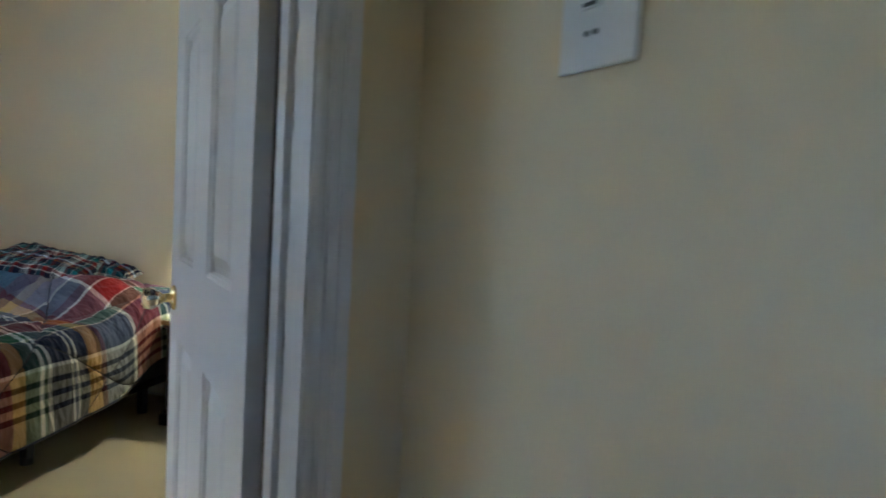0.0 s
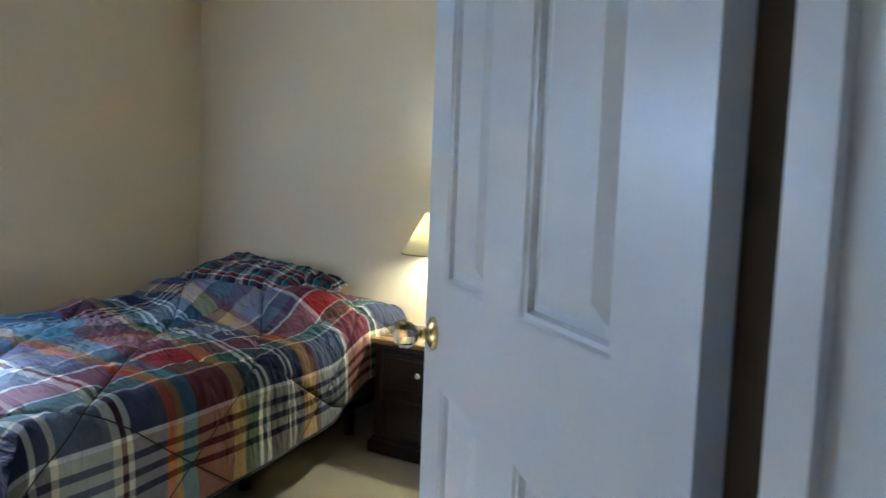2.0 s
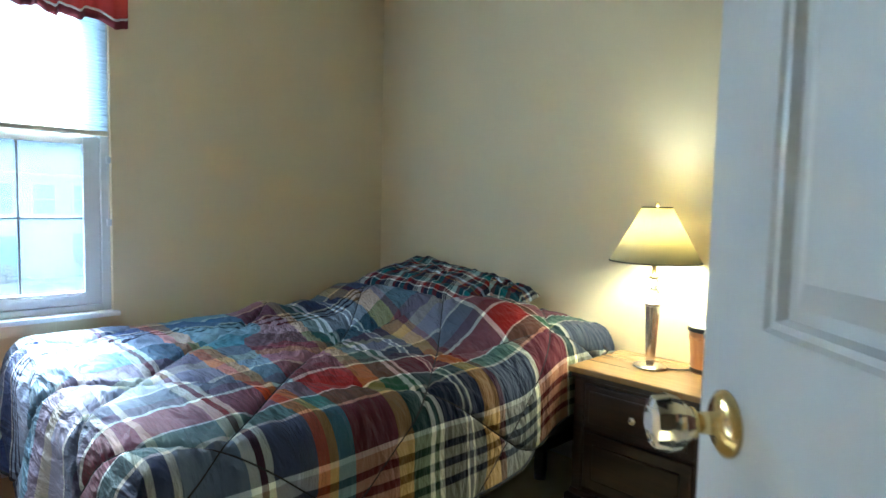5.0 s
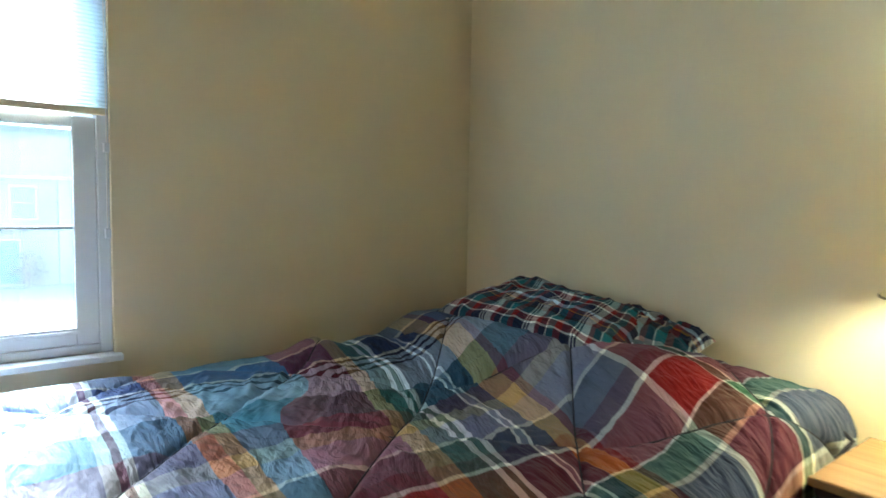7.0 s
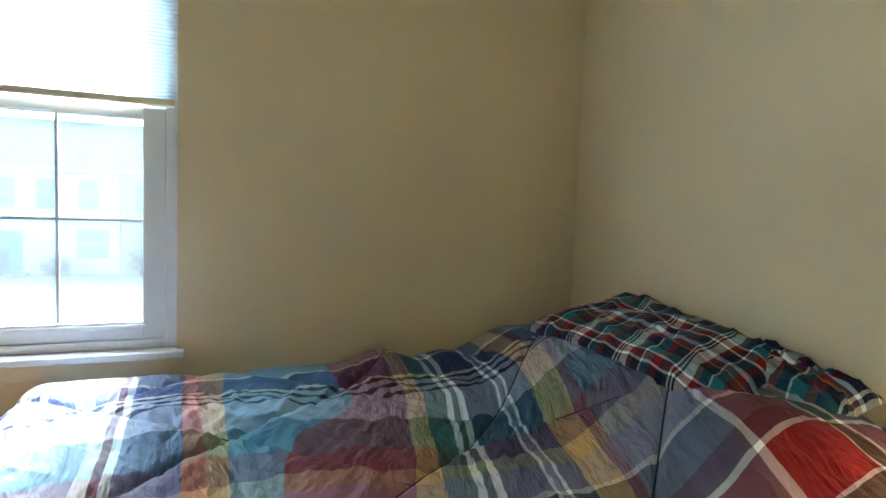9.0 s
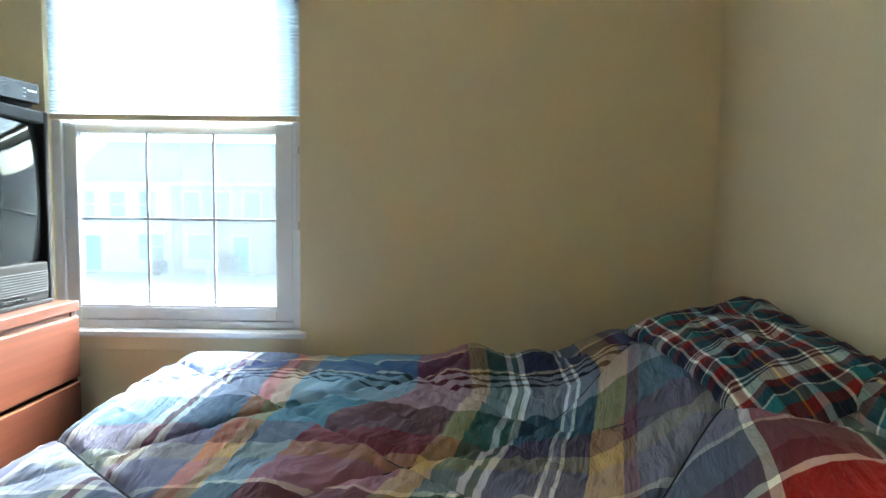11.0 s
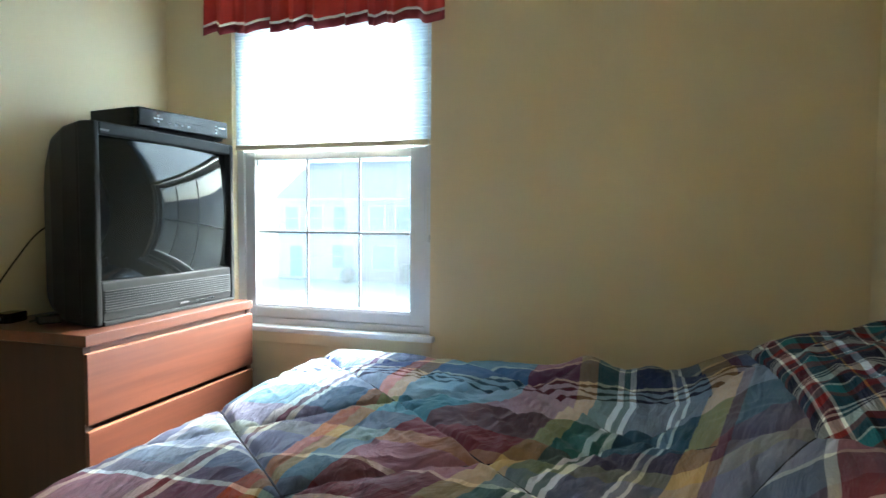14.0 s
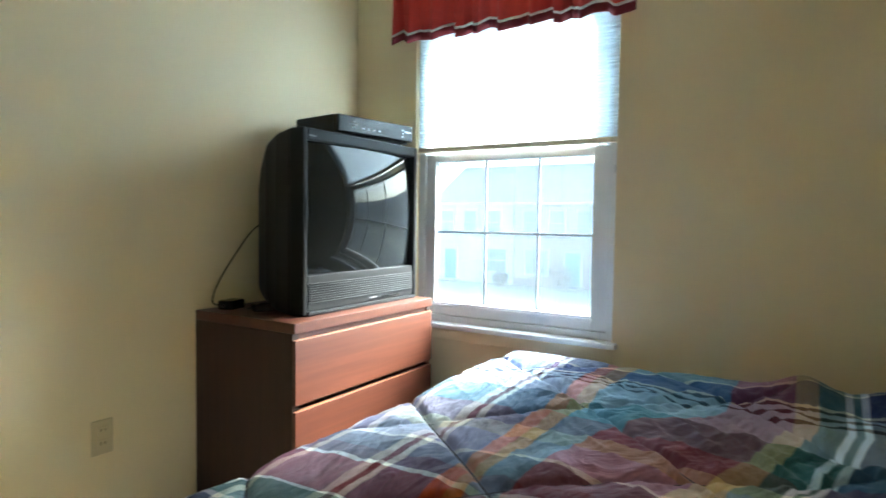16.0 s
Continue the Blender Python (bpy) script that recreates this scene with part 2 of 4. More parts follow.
LILAC = (0.29, 0.28, 0.37)
TAN, SEA, MAUVE = (0.36, 0.33, 0.24), (0.07, 0.16, 0.21), (0.12, 0.085, 0.125)
LIT_STEEL, DUSK = (0.23, 0.28, 0.36), (0.085, 0.095, 0.165)
# Bands nearest the window are paled to hold its sheen on the cloth.
ALONG = [(0.20, LIT_STEEL), (0.014, CREAM), (0.13, BLUE), (0.014, CREAM), (0.016, NAVY), (0.024, PALE), (0.016, NAVY), (0.024, PALE), (0.016, NAVY), (0.17, PALE),
         (0.18, SEA), (0.12, MAUVE), (0.08, TAN), (0.12, LILAC), (0.014, CREAM), (0.10, SLATE), (0.056, PLUM), (0.014, CREAM),
         (0.14, RED), (0.014, CREAM), (0.085, GREEN), (0.016, TAN), (0.15, NAVY), (0.016, CREAM), (0.04, TAN), (0.02, BLACK), (0.035, TAN), (0.02, BLACK), (0.035, TAN), (0.02, BLACK), (0.16, TAN)]
# Foot bands on top are paled as window light, the drop darkened as shade.
ACROSS = [(0.30, SLATE), (0.014, CREAM), (0.05, GREEN), (0.012, CREAM), (0.16, RED), (0.014, CREAM), (0.19, SLATE), (0.03, MAROON), (0.07, GOLD), (0.06, NAVY),
          (0.012, CREAM), (0.016, SLATE), (0.012, CREAM), (0.10, NAVY), (0.018, CREAM), (0.022, GREEN), (0.018, CREAM), (0.07, GREEN), (0.05, GOLD), (0.15, RED),
          (0.06, SEA), (0.03, GOLD), (0.04, ORANGE), (0.115, DUSK), (0.022, CREAM), (0.022, MAROON), (0.022, CREAM), (0.15, LIT_STEEL), (0.022, CREAM), (0.04, DUSK), (0.022, CREAM), (0.50, NAVY)]
M_QUILT = plaid("madras patchwork cotton", ALONG, ACROSS, sum(w for w, c in ALONG), sum(w for w, c in ACROSS))
SMALL = [(0.045, NAVY), (0.007, CREAM), (0.008, NAVY), (0.007, CREAM), (0.008, NAVY), (0.034, CREAM), (0.02, RED), (0.03, NAVY), (0.006, CREAM), (0.034, TEAL), (0.03, RED)]
SMALLB = [(0.05, NAVY), (0.008, CREAM), (0.028, RED), (0.008, CREAM), (0.04, TEAL), (0.012, BLACK), (0.03, NAVY), (0.006, GOLD), (0.024, MAROON), (0.02, PALE)]
M_SHAM = plaid("small navy and red plaid cotton", SMALL, SMALLB, sum(w for w, c in SMALL), sum(w for w, c in SMALLB))


# ---- mesh helpers ----
def part(name, bm, material, parent=None, label="", smooth=False):
    me = bpy.data.meshes.new(name)
    bmesh.ops.recalc_face_normals(bm, faces=bm.faces)
    bm.to_mesh(me)
    bm.free()
    if smooth:
        for p in me.polygons:
            p.use_smooth = True
    me.materials.append(material)
    ob = new(name, me)
    if parent is not None:
        ob.parent = parent
    if label:
        ob["label"] = label
    return ob


def thing(name, at, label, category, group="", kind="", rz=0.0):
    ob = new(name)
    ob.empty_display_size = 0.05
    ob.matrix_basis = pose(*at, 0, 0, rz)
    return tagged(ob, label, category, group, kind)


def box(lo, hi, bevel=0.0, seg=2, bm=None):
    bm = bm or bmesh.new()
    made = bmesh.ops.create_cube(bm, size=1.0)
    for v in made["verts"]:
        v.co = Vector([(a + b) / 2 + c * (b - a) for a, b, c in zip(lo, hi, v.co)])
    if bevel:
        edges = {e for v in made["verts"] for e in v.link_edges}
        bmesh.ops.bevel(bm, geom=list(edges), offset=bevel, segments=seg, affect="EDGES", profile=0.5)
    return bm


def lathe(profile, seg=40, at=(0, 0, 0), bm=None):
    """A turned body from (radius, height) pairs."""
    bm = bm or bmesh.new()
    rings = []
    for r, z in profile:
        if r < 1e-5:
            rings.append([bm.verts.new((at[0], at[1], at[2] + z))])
        else:
            rings.append([bm.verts.new((at[0] + r * math.cos(2 * math.pi * i / seg), at[1] + r * math.sin(2 * math.pi * i / seg), at[2] + z)) for i in range(seg)])
    for a, b in zip(rings, rings[1:]):
        for i in range(seg):
            q = [a[i % len(a)], a[(i + 1) % len(a)], b[(i + 1) % len(b)], b[i % len(b)]]
            q = list(dict.fromkeys(q))
            if len(q) > 2:
                bm.faces.new(q)
    return bm


def tube(points, radius, seg=8, bm=None):
    """A round cable along points."""
    bm = bm or bmesh.new()
    pts = [Vector(p) for p in points]
    rings = []
    for i, p in enumerate(pts):
        d = (pts[min(i + 1, len(pts) - 1)] - pts[max(i - 1, 0)]).normalized()
        side = d.orthogonal().normalized() if i == 0 else (side - d * side.dot(d)).normalized()
        up = d.cross(side)
        rings.append([bm.verts.new(p + radius * (math.cos(a) * side + math.sin(a) * up)) for a in [2 * math.pi * k / seg for k in range(seg)]])
    for a, b in zip(rings, rings[1:]):
        for k in range(seg):
            bm.faces.new((a[k], a[(k + 1) % seg], b[(k + 1) % seg], b[k]))
    bm.faces.new(rings[0][::-1])
    bm.faces.new(rings[-1])
    return bm


def prism(poly, z0, z1, bm=None):
    """An upright block on a plan polygon."""
    bm = bm or bmesh.new()
    lo, hi = [bm.verts.new((x, y, z0)) for x, y in poly], [bm.verts.new((x, y, z1)) for x, y in poly]
    n = len(poly)
    for i in range(n):
        bm.faces.new((lo[i], lo[(i + 1) % n], hi[(i + 1) % n], hi[i]))
    bm.faces.new(lo[::-1])
    bm.faces.new(hi)
    return bm


def spline(points, steps=8):
    """A smooth line through points."""
    p = [Vector(q) for q in points]
    p = [2 * p[0] - p[1]] + p + [2 * p[-1] - p[-2]]
    out = []
    for i in range(1, len(p) - 2):
        for k in range(steps):
            t = k / steps
            out.append(0.5 * (2 * p[i] + (p[i + 1] - p[i - 1]) * t + (2 * p[i - 1] - 5 * p[i] + 4 * p[i + 1] - p[i + 2]) * t * t + (3 * p[i] - p[i - 1] - 3 * p[i + 1] + p[i + 2]) * t ** 3))
    return out + [p[-2]]


R2 = math.sqrt(0.5)


def hall(s, w):
    """Plan place from the slanted hall's axes: s into the room, w along the door wall."""
    return ((w - s) * R2, (w + s) * R2)


def value_noise(x, y, seed=0):
    """Smooth noise in 0..1 over arrays."""
    rng = np.random.default_rng(seed)
    table = rng.random((64, 64))
    xi, yi = np.floor(x).astype(int), np.floor(y).astype(int)
    fx, fy = x - xi, y - yi
    fx, fy = fx * fx * (3 - 2 * fx), fy * fy * (3 - 2 * fy)
    g = lambda a, b: table[a % 64, b % 64]
    return (g(xi, yi) * (1 - fx) + g(xi + 1, yi) * fx) * (1 - fy) + (g(xi, yi + 1) * (1 - fx) + g(xi + 1, yi + 1) * fx) * fy


def step(a, b, x):
    t = np.clip((x - a) / (b - a), 0, 1)
    return t * t * (3 - 2 * t)


# ---- the room's plan ----
XW, YH, YT, XR, H = -4.0, 3.52, 0.68, -0.45, 2.49     # window wall, headboard wall, dresser wall, far wall, ceiling
WY0, WY1, WZ0, WZ1 = 1.037, 1.978, 0.655, 2.06          # window opening
SR, SH, WJ, WL = 1.402, 1.23, 0.42, -0.41               # door wall's two faces, the two jambs
HW, HL, HB = 0.59, -0.55, -1.5                         # hall walls and end


def structure(name, bm, material, label, category):
    return tagged(part(name, bm, material), label, category, kind="structure")


structure("floor", box((-4.2, -2.6, -0.12), (2.6, 3.75, 0.0)), M_CARPET, "beige cut-pile carpet across room and hall", "floor")
structure("ceiling", box((-4.2, -2.6, H), (2.6, 3.75, H + 0.12)), M_CEIL, "flat white painted ceiling", "ceiling")
T = 0.16
bm = box((XW - T, YT - 0.15, 0), (XW, WY0, H))
box((XW - T, WY1, 0), (XW, YH + 0.15, H), bm=bm)
box((XW - T, WY0, 0), (XW, WY1, WZ0), bm=bm)
box((XW - T, WY0, WZ1), (XW, WY1, H), bm=bm)
structure("wall_west", bm, M_WALL, "cream painted wall with the window opening", "wall")
structure("wall_north", box((XW, YH, 0), (XR + 0.15, YH + 0.15, H)), M_WALL, "cream painted wall behind the bed head", "wall")
xl, yl = hall(SR, WL - 0.025)
structure("wall_south", box((XW, YT - 0.13, 0), (xl, YT, H)), M_WALL, "cream painted wall behind the dresser", "wall")
yr = XR + SR / R2
structure("wall_east", box((XR, yr, 0), (XR + 0.15, YH, H)), M_WALL, "cream painted wall of the bedroom", "wall")
DOORH = 2.06
bm = prism([hall(SH, WJ + 0.02), hall(SR, WJ + 0.02), (XR, yr), hall(SH, 1.1)], 0, H)
prism([hall(SH, WL - 0.02), hall(SH, WL - 0.3), hall(SR, WL - 0.07), hall(SR, WL - 0.02)], 0, H, bm)
prism([hall(SH, WL - 0.02), hall(SR, WL - 0.02), hall(SR, WJ + 0.02), hall(SH, WJ + 0.02)], DOORH + 0.02, H, bm)
structure("wall_doorway", bm, M_WALL, "slanted cream wall with the doorway", "wall")
structure("wall_hall_right", prism([hall(SH, HW), hall(SH, HW + 0.1), hall(HB, HW + 0.1), hall(HB, HW)], 0, H), M_WALL, "cream painted hall wall with a switch plate", "wall")
# The gap in this wall is added, out of view, to brighten the hall.
bm = prism([hall(SH, HL), hall(SH, HL - 0.1), hall(-0.05, HL - 0.1), hall(-0.05, HL)], 0, H)
prism([hall(-0.35, HL), hall(-0.35, HL - 0.1), hall(HB, HL - 0.1), hall(HB, HL)], 0, H, bm)
prism([hall(-0.05, HL), hall(-0.05, HL - 0.1), hall(-0.35, HL - 0.1), hall(-0.35, HL)], 0, 1.35, bm)
prism([hall(-0.05, HL), hall(-0.05, HL - 0.1), hall(-0.35, HL - 0.1), hall(-0.35, HL)], 1.68, H, bm)
structure("wall_hall_left", bm, M_WALL, "cream painted hall wall with an unseen opening added for light", "wall")
structure("wall_hall_end", prism([hall(HB, HL - 0.1), hall(HB, HW + 0.1), hall(HB - 0.1, HW + 0.1), hall(HB - 0.1, HL - 0.1)], 0, H), M_WALL, "cream painted end wall of the hall", "wall")

bm = box((XW, YH - 0.014, 0), (XR, YH, 0.085), 0.004)
structure("baseboard", bm, M_TRIM, "white painted baseboard under the bed head wall", "baseboard")
structure("baseboard", box((XW, YT, 0), (XW + 0.014, YH - 0.014, 0.085), 0.004), M_TRIM, "white painted baseboard under the window", "baseboard")
structure("baseboard", box((XW + 0.014, YT, 0), (xl - 0.1, YT + 0.014, 0.085), 0.004), M_TRIM, "white painted baseboard behind the dresser", "baseboard")


# ---- doorway trim and door ----
def trim_profile(s_face, out, w_edge, sign, name, label):
    """A moulded casing strip, from the jamb outwards; out: the way it stands off the wall."""
    steps = [(0, 0.006), (0.005, 0.011), (0.012, 0.012), (0.015, 0.007), (0.019, 0.007), (0.023, 0.014), (0.032, 0.016), (0.036, 0.012), (0.041, 0.018), (0.058, 0.018), (0.060, 0.0)]
    poly = [hall(s_face, w_edge)] + [hall(s_face + out * d, w_edge + sign * a) for a, d in steps]
    return structure(name, prism(poly, 0, DOORH + 0.06), M_TRIM, label, "trim")


trim_profile(SH, -1, WJ + 0.004, 1, "trim", "white moulded door casing on the hall side")
trim_profile(SH, -1, WL - 0.004, -1, "trim", "white moulded door casing on the hall side")
trim_profile(SR, 1, WJ + 0.004, 1, "trim", "white moulded door casing on the room side")
bm = prism([hall(SH, WJ), hall(SR, WJ), hall(SR, WJ + 0.02), hall(SH, WJ + 0.02)], 0, DOORH)
prism([hall(SR - 0.085, WJ - 0.011), hall(SR - 0.045, WJ - 0.011), hall(SR - 0.045, WJ), hall(SR - 0.085, WJ)], 0, DOORH, bm)
structure("door_jamb", bm, M_TRIM, "white painted door jamb with its stop", "trim")
# Added dark strip: paints the shaded gap between leaf and jamb.
structure("rebate_shade", prism([hall(SR - 0.044, WJ - 0.003), hall(SR - 0.001, WJ - 0.003), hall(SR - 0.001, WJ - 0.0002), hall(SR - 0.044, WJ - 0.0002)], 0.01, DOORH - 0.01), M_REBATE_SHADE, "dark strip standing in for shade in the jamb's rebate", "trim")
bm = prism([hall(SH, WL), hall(SR, WL), hall(SR, WL - 0.02), hall(SH, WL - 0.02)], 0, DOORH)
prism([hall(SR - 0.085, WL + 0.011), hall(SR - 0.045, WL + 0.011), hall(SR - 0.045, WL), hall(SR - 0.085, WL)], 0, DOORH, bm)
structure("door_jamb", bm, M_TRIM, "white painted door jamb with its stop", "trim")
structure("door_head", prism([hall(SH, WL), hall(SR, WL), hall(SR, WJ), hall(SH, WJ)], DOORH, DOORH + 0.02), M_TRIM, "white painted door head jamb", "trim")


def six_panel_door():
    """The leaf stands open; local x runs from hinge to latch, y away from the hall."""
    hx, hy = hall(1.404, 0.387)
    d = thing("door_1", (hx, hy, 0.012), "white six-panel door standing open, with brass and glass knob", "door", kind="structure", rz=135)
    DW, DH, TH = 0.815, 2.03, 0.035
    cols = [(0.125, 0.345), (0.49, 0.695)]
    rows = [(0.22, 0.84), (1.045, 1.62), (1.725, 1.92)]
    bm = bmesh.new()
    xs, zs = [0, *[c for p in cols for c in p], DW], [0, *[r for p in rows for r in p], DH]
    for i in range(len(xs) - 1):
        for j in range(len(zs) - 1):
            if not (i % 2 == 1 and j % 2 == 1):
                box((xs[i], -TH, zs[j]), (xs[i + 1], 0, zs[j + 1]), bm=bm)
    bmesh.ops.remove_doubles(bm, verts=bm.verts, dist=1e-5)
    leaf = part("leaf", bm, M_DOOR, d)
    for c0, c1 in cols:
        for r0, r1 in rows:
            # recessed moulding, then a raised field, on both faces
            b = bmesh.new()
            for side in (0, 1):
                y = (lambda dep: -dep) if side else (lambda dep: -TH + dep)
                rings = []
                for inset, dep in [(0, 0.0), (0.004, 0.004), (0.010, 0.005), (0.014, 0.014), (0.026, 0.014), (0.050, 0.004), (0.054, 0.004)]:
                    rings.append([b.verts.new((x, y(dep), z)) for x, z in [(c0 + inset, r0 + inset), (c1 - inset, r0 + inset), (c1 - inset, r1 - inset), (c0 + inset, r1 - inset)]])
                for p, q in zip(rings, rings[1:]):
                    for k in range(4):
                        b.faces.new((p[k], p[(k + 1) % 4], q[(k + 1) % 4], q[k]))
                b.faces.new(rings[-1])
            part("panel", b, M_DOOR, d)
    knob = part("knob", lathe([(0, 0), (0.034, 0), (0.034, 0.004), (0.026, 0.009), (0.012, 0.012), (0.011, 0.03), (0.016, 0.034), (0.016, 0.038), (0, 0.038)], 28), M_BRASS, d, "polished brass rose and neck", True)
    kx = DW - 0.062
    knob.matrix_basis = pose(kx, 0, 0.937, -90, 0, 0)
    k2 = part("knob", lathe([(0, 0), (0.034, 0), (0.034, 0.004), (0.026, 0.009), (0.012, 0.012), (0.011, 0.03), (0.016, 0.034), (0.016, 0.038), (0, 0.038)], 28), M_BRASS, d, "polished brass rose and neck", True)
    k2.matrix_basis = pose(kx, -TH, 0.937, 90, 0, 0)
    for o in (knob, k2):
        g = part("glass_knob", lathe([(0, 0.036), (0.017, 0.037), (0.027, 0.05), (0.030, 0.062), (0.026, 0.076), (0.014, 0.08), (0, 0.08)], 10), M_CRYSTAL, o, "faceted clear glass knob")
    part("latch_plate", box((DW - 0.0005, -0.029, 0.905), (DW + 0.0015, -0.006, 0.965), 0.0005, 1), M_BRASS, d)
    for z in (0.2, 1.8):
        part("hinge_plate", box((-0.018, -TH - 0.004, z), (0.002, -TH - 0.0015, z + 0.09)), M_BRASS, d)
        h = part("hinge", lathe([(0, 0), (0.007, 0), (0.007, 0.09), (0, 0.09)], 12), M_BRASS, d, smooth=True)
        h.matrix_basis = pose(-0.004, -TH - 0.006, z)
    return d


M_DOOR = mat("white door paint over moulded grain", (0.74, 0.75, 0.78), 0.3, grain=0.03, scale=60, bump=0.1)
six_panel_door()


def wall_plate(name, at, rz, width, height, material, label, category):
    p = thing(name, at, label, category, rz=rz)
    part("plate", box((-width / 2, -0.006, -height / 2), (width / 2, 0, height / 2), 0.003), material, p)
    return p


# switch plate on the hall wall
sx, sy = hall(0.868, HW)
sp = wall_plate("switch_plate", (sx, sy, 1.455), 135 + 180, 0.105, 0.155, M_PLATEW, "white plastic wall plate with small dark buttons", "wall plate")
for dx in (-0.013, -0.001):
    part("button", lathe([(0, 0), (0.0032, 0), (0.0028, 0.002), (0, 0.002)], 12), M_SLOT, sp).matrix_basis = pose(dx, -0.006, -0.040, 90)
part("rocker", box((-0.020, -0.010, -0.016), (0.006, -0.006, 0.008), 0.001), M_PLATEW, sp)
part("rocker_mark", box((-0.016, -0.0112, -0.014), (0.002, -0.0102, -0.010), 0), M_SLOT, sp)


def outlet(at, rz, plug=False, label="ivory duplex wall outlet"):
    p = wall_plate("wall_outlet", at, rz, 0.07, 0.115, M_PLATE, label, "outlet")
    for z in (-0.022, 0.022):
        part("receptacle", box((-0.016, -0.0085, z - 0.014), (0.016, -0.006, z + 0.014), 0.001), M_PLATE, p)
        for x in (-0.007, 0.007):
            part("slot", box((x - 0.0012, -0.0092, z - 0.002), (x + 0.0012, -0.0084, z + 0.007)), M_SLOT, p)
    return p


outlet((-2.725, YT, 0.405), 180)
outlet((-1.672, YH, 0.42), 0, label="ivory duplex outlet beside the nightstand")


# ---- window ----
def window():
    w = thing("window_1", (XW, 0, 0), "white vinyl double-hung window with divided lower sash", "window", kind="structure")
    fr = -0.03
    bm = bmesh.new()
    for lo, hi in [((-0.13, WY0, WZ0), (fr, WY0 + 0.035, WZ1)), ((-0.13, WY1 - 0.035, WZ0), (fr, WY1, WZ1)), ((-0.13, WY0 + 0.035, WZ1 - 0.035), (fr, WY1 - 0.035, WZ1)), ((-0.13, WY0 + 0.035, WZ0), (fr, WY1 - 0.035, WZ0 + 0.03))]:
        box(lo, hi, 0.003, bm=bm)
    part("window_frame", bm, M_VINYL, w)
    y0, y1, z0, z1 = WY0 + 0.036, WY1 - 0.036, WZ0 + 0.031, 1.435
    g0, g1, gz0, gz1 = 1.125, 1.875, 0.745, 1.398
    bm = bmesh.new()
    for lo, hi in [((-0.075, y0, z0), (-0.04, g0, z1)), ((-0.075, g1, z0), (-0.04, y1, z1)), ((-0.075, g0, z0), (-0.04, g1, gz0)), ((-0.075, g0, gz1), (-0.04, g1, z1))]:
        box(lo, hi, 0.004, bm=bm)
    sash = part("lower_sash", bm, M_VINYL, w)
    part("sash_lip", box((-0.04, g0 - 0.01, gz0 - 0.022), (-0.032, g1 + 0.01, gz0 - 0.010), 0.002), M_VINYL, sash)
    bm = bmesh.new()
    for lo, hi in [((-0.115, y0, 1.40), (-0.08, g0, WZ1 - 0.036)), ((-0.115, g1, 1.40), (-0.08, y1, WZ1 - 0.036)), ((-0.115, g0, 1.40), (-0.08, g1, 1.435)), ((-0.115, g0, WZ1 - 0.08), (-0.08, g1, WZ1 - 0.036))]:
        box(lo, hi, 0.004, bm=bm)
    part("upper_sash", bm, M_VINYL, w)
    ys, zs = [g0, 1.383, 1.637, g1], [gz0, 1.073, gz1]
    for i in range(3):
        for j in range(2):
            p = part("pane", box((-0.06, ys[i], zs[j]), (-0.056, ys[i + 1], zs[j + 1])), M_PANE, w, "clear glass pane")
            p.visible_shadow = False
    p = part("pane", box((-0.1, g0, 1.435), (-0.096, g1, WZ1 - 0.08)), M_PANE, w, "clear glass pane")
    p.visible_shadow = False
    for y in ys[1:3]:
        part("grille_bar", box((-0.064, y - 0.0045, gz0), (-0.052, y + 0.0045, gz1), 0.001), M_GRILLE, w)
    part("grille_bar", box((-0.0645, g0, zs[1] - 0.0045), (-0.0515, g1, zs[1] + 0.0045), 0.001), M_GRILLE, w)
    part("window_sill", box((-0.03, WY0 - 0.03, WZ0 - 0.022), (0.035, WY1 + 0.022, WZ0 + 0.001), 0.005), M_TRIM, w, "white painted sill board")
    part("apron", box((0.001, WY0 - 0.02, WZ0 - 0.075), (0.010, WY1 + 0.01, WZ0 - 0.023), 0.002), M_WALL, w)
    return w


window()


def cellular_shade():
    s = thing("window_shade", (XW - 0.018, 0, 0), "white cellular window shade drawn halfway down", "shade")
    ya, yb, za, zb = WY0 + 0.005, WY1 - 0.005, 1.462, WZ1 - 0.03
    n = 46
    bm = bmesh.new()
    prev = None
    for i in range(2 * n + 1):
        z = za + (zb - za) * i / (2 * n)
        row = [bm.verts.new((0.0025 if i % 2 else -0.0025, y, z)) for y in (ya, yb)]
        if prev:
            bm.faces.new((prev[0], prev[1], row[1], row[0]))
        prev = row
    part("pleats", bm, M_BLIND, s)
    part("bottom_rail", box((-0.010, ya, za - 0.022), (0.010, yb, za), 0.004), M_RAIL, s, "ivory bottom rail")
    part("head_rail", box((-0.014, ya, zb), (0.016, yb, zb + 0.03), 0.003), M_VINYL, s)
    part("cord", tube([(0.017, yb - 0.008, zb), (0.018, yb - 0.006, 1.4), (0.017, yb - 0.008, 1.06)], 0.0018, 6), M_PIPE, s)
    for z in (1.335, 1.055):
        part("cord_clip", box((0.010, yb - 0.016, z - 0.016), (0.026, yb + 0.002, z + 0.016), 0.003), M_VINYL, s, "small white plastic cord clip")
    return s


cellular_shade()


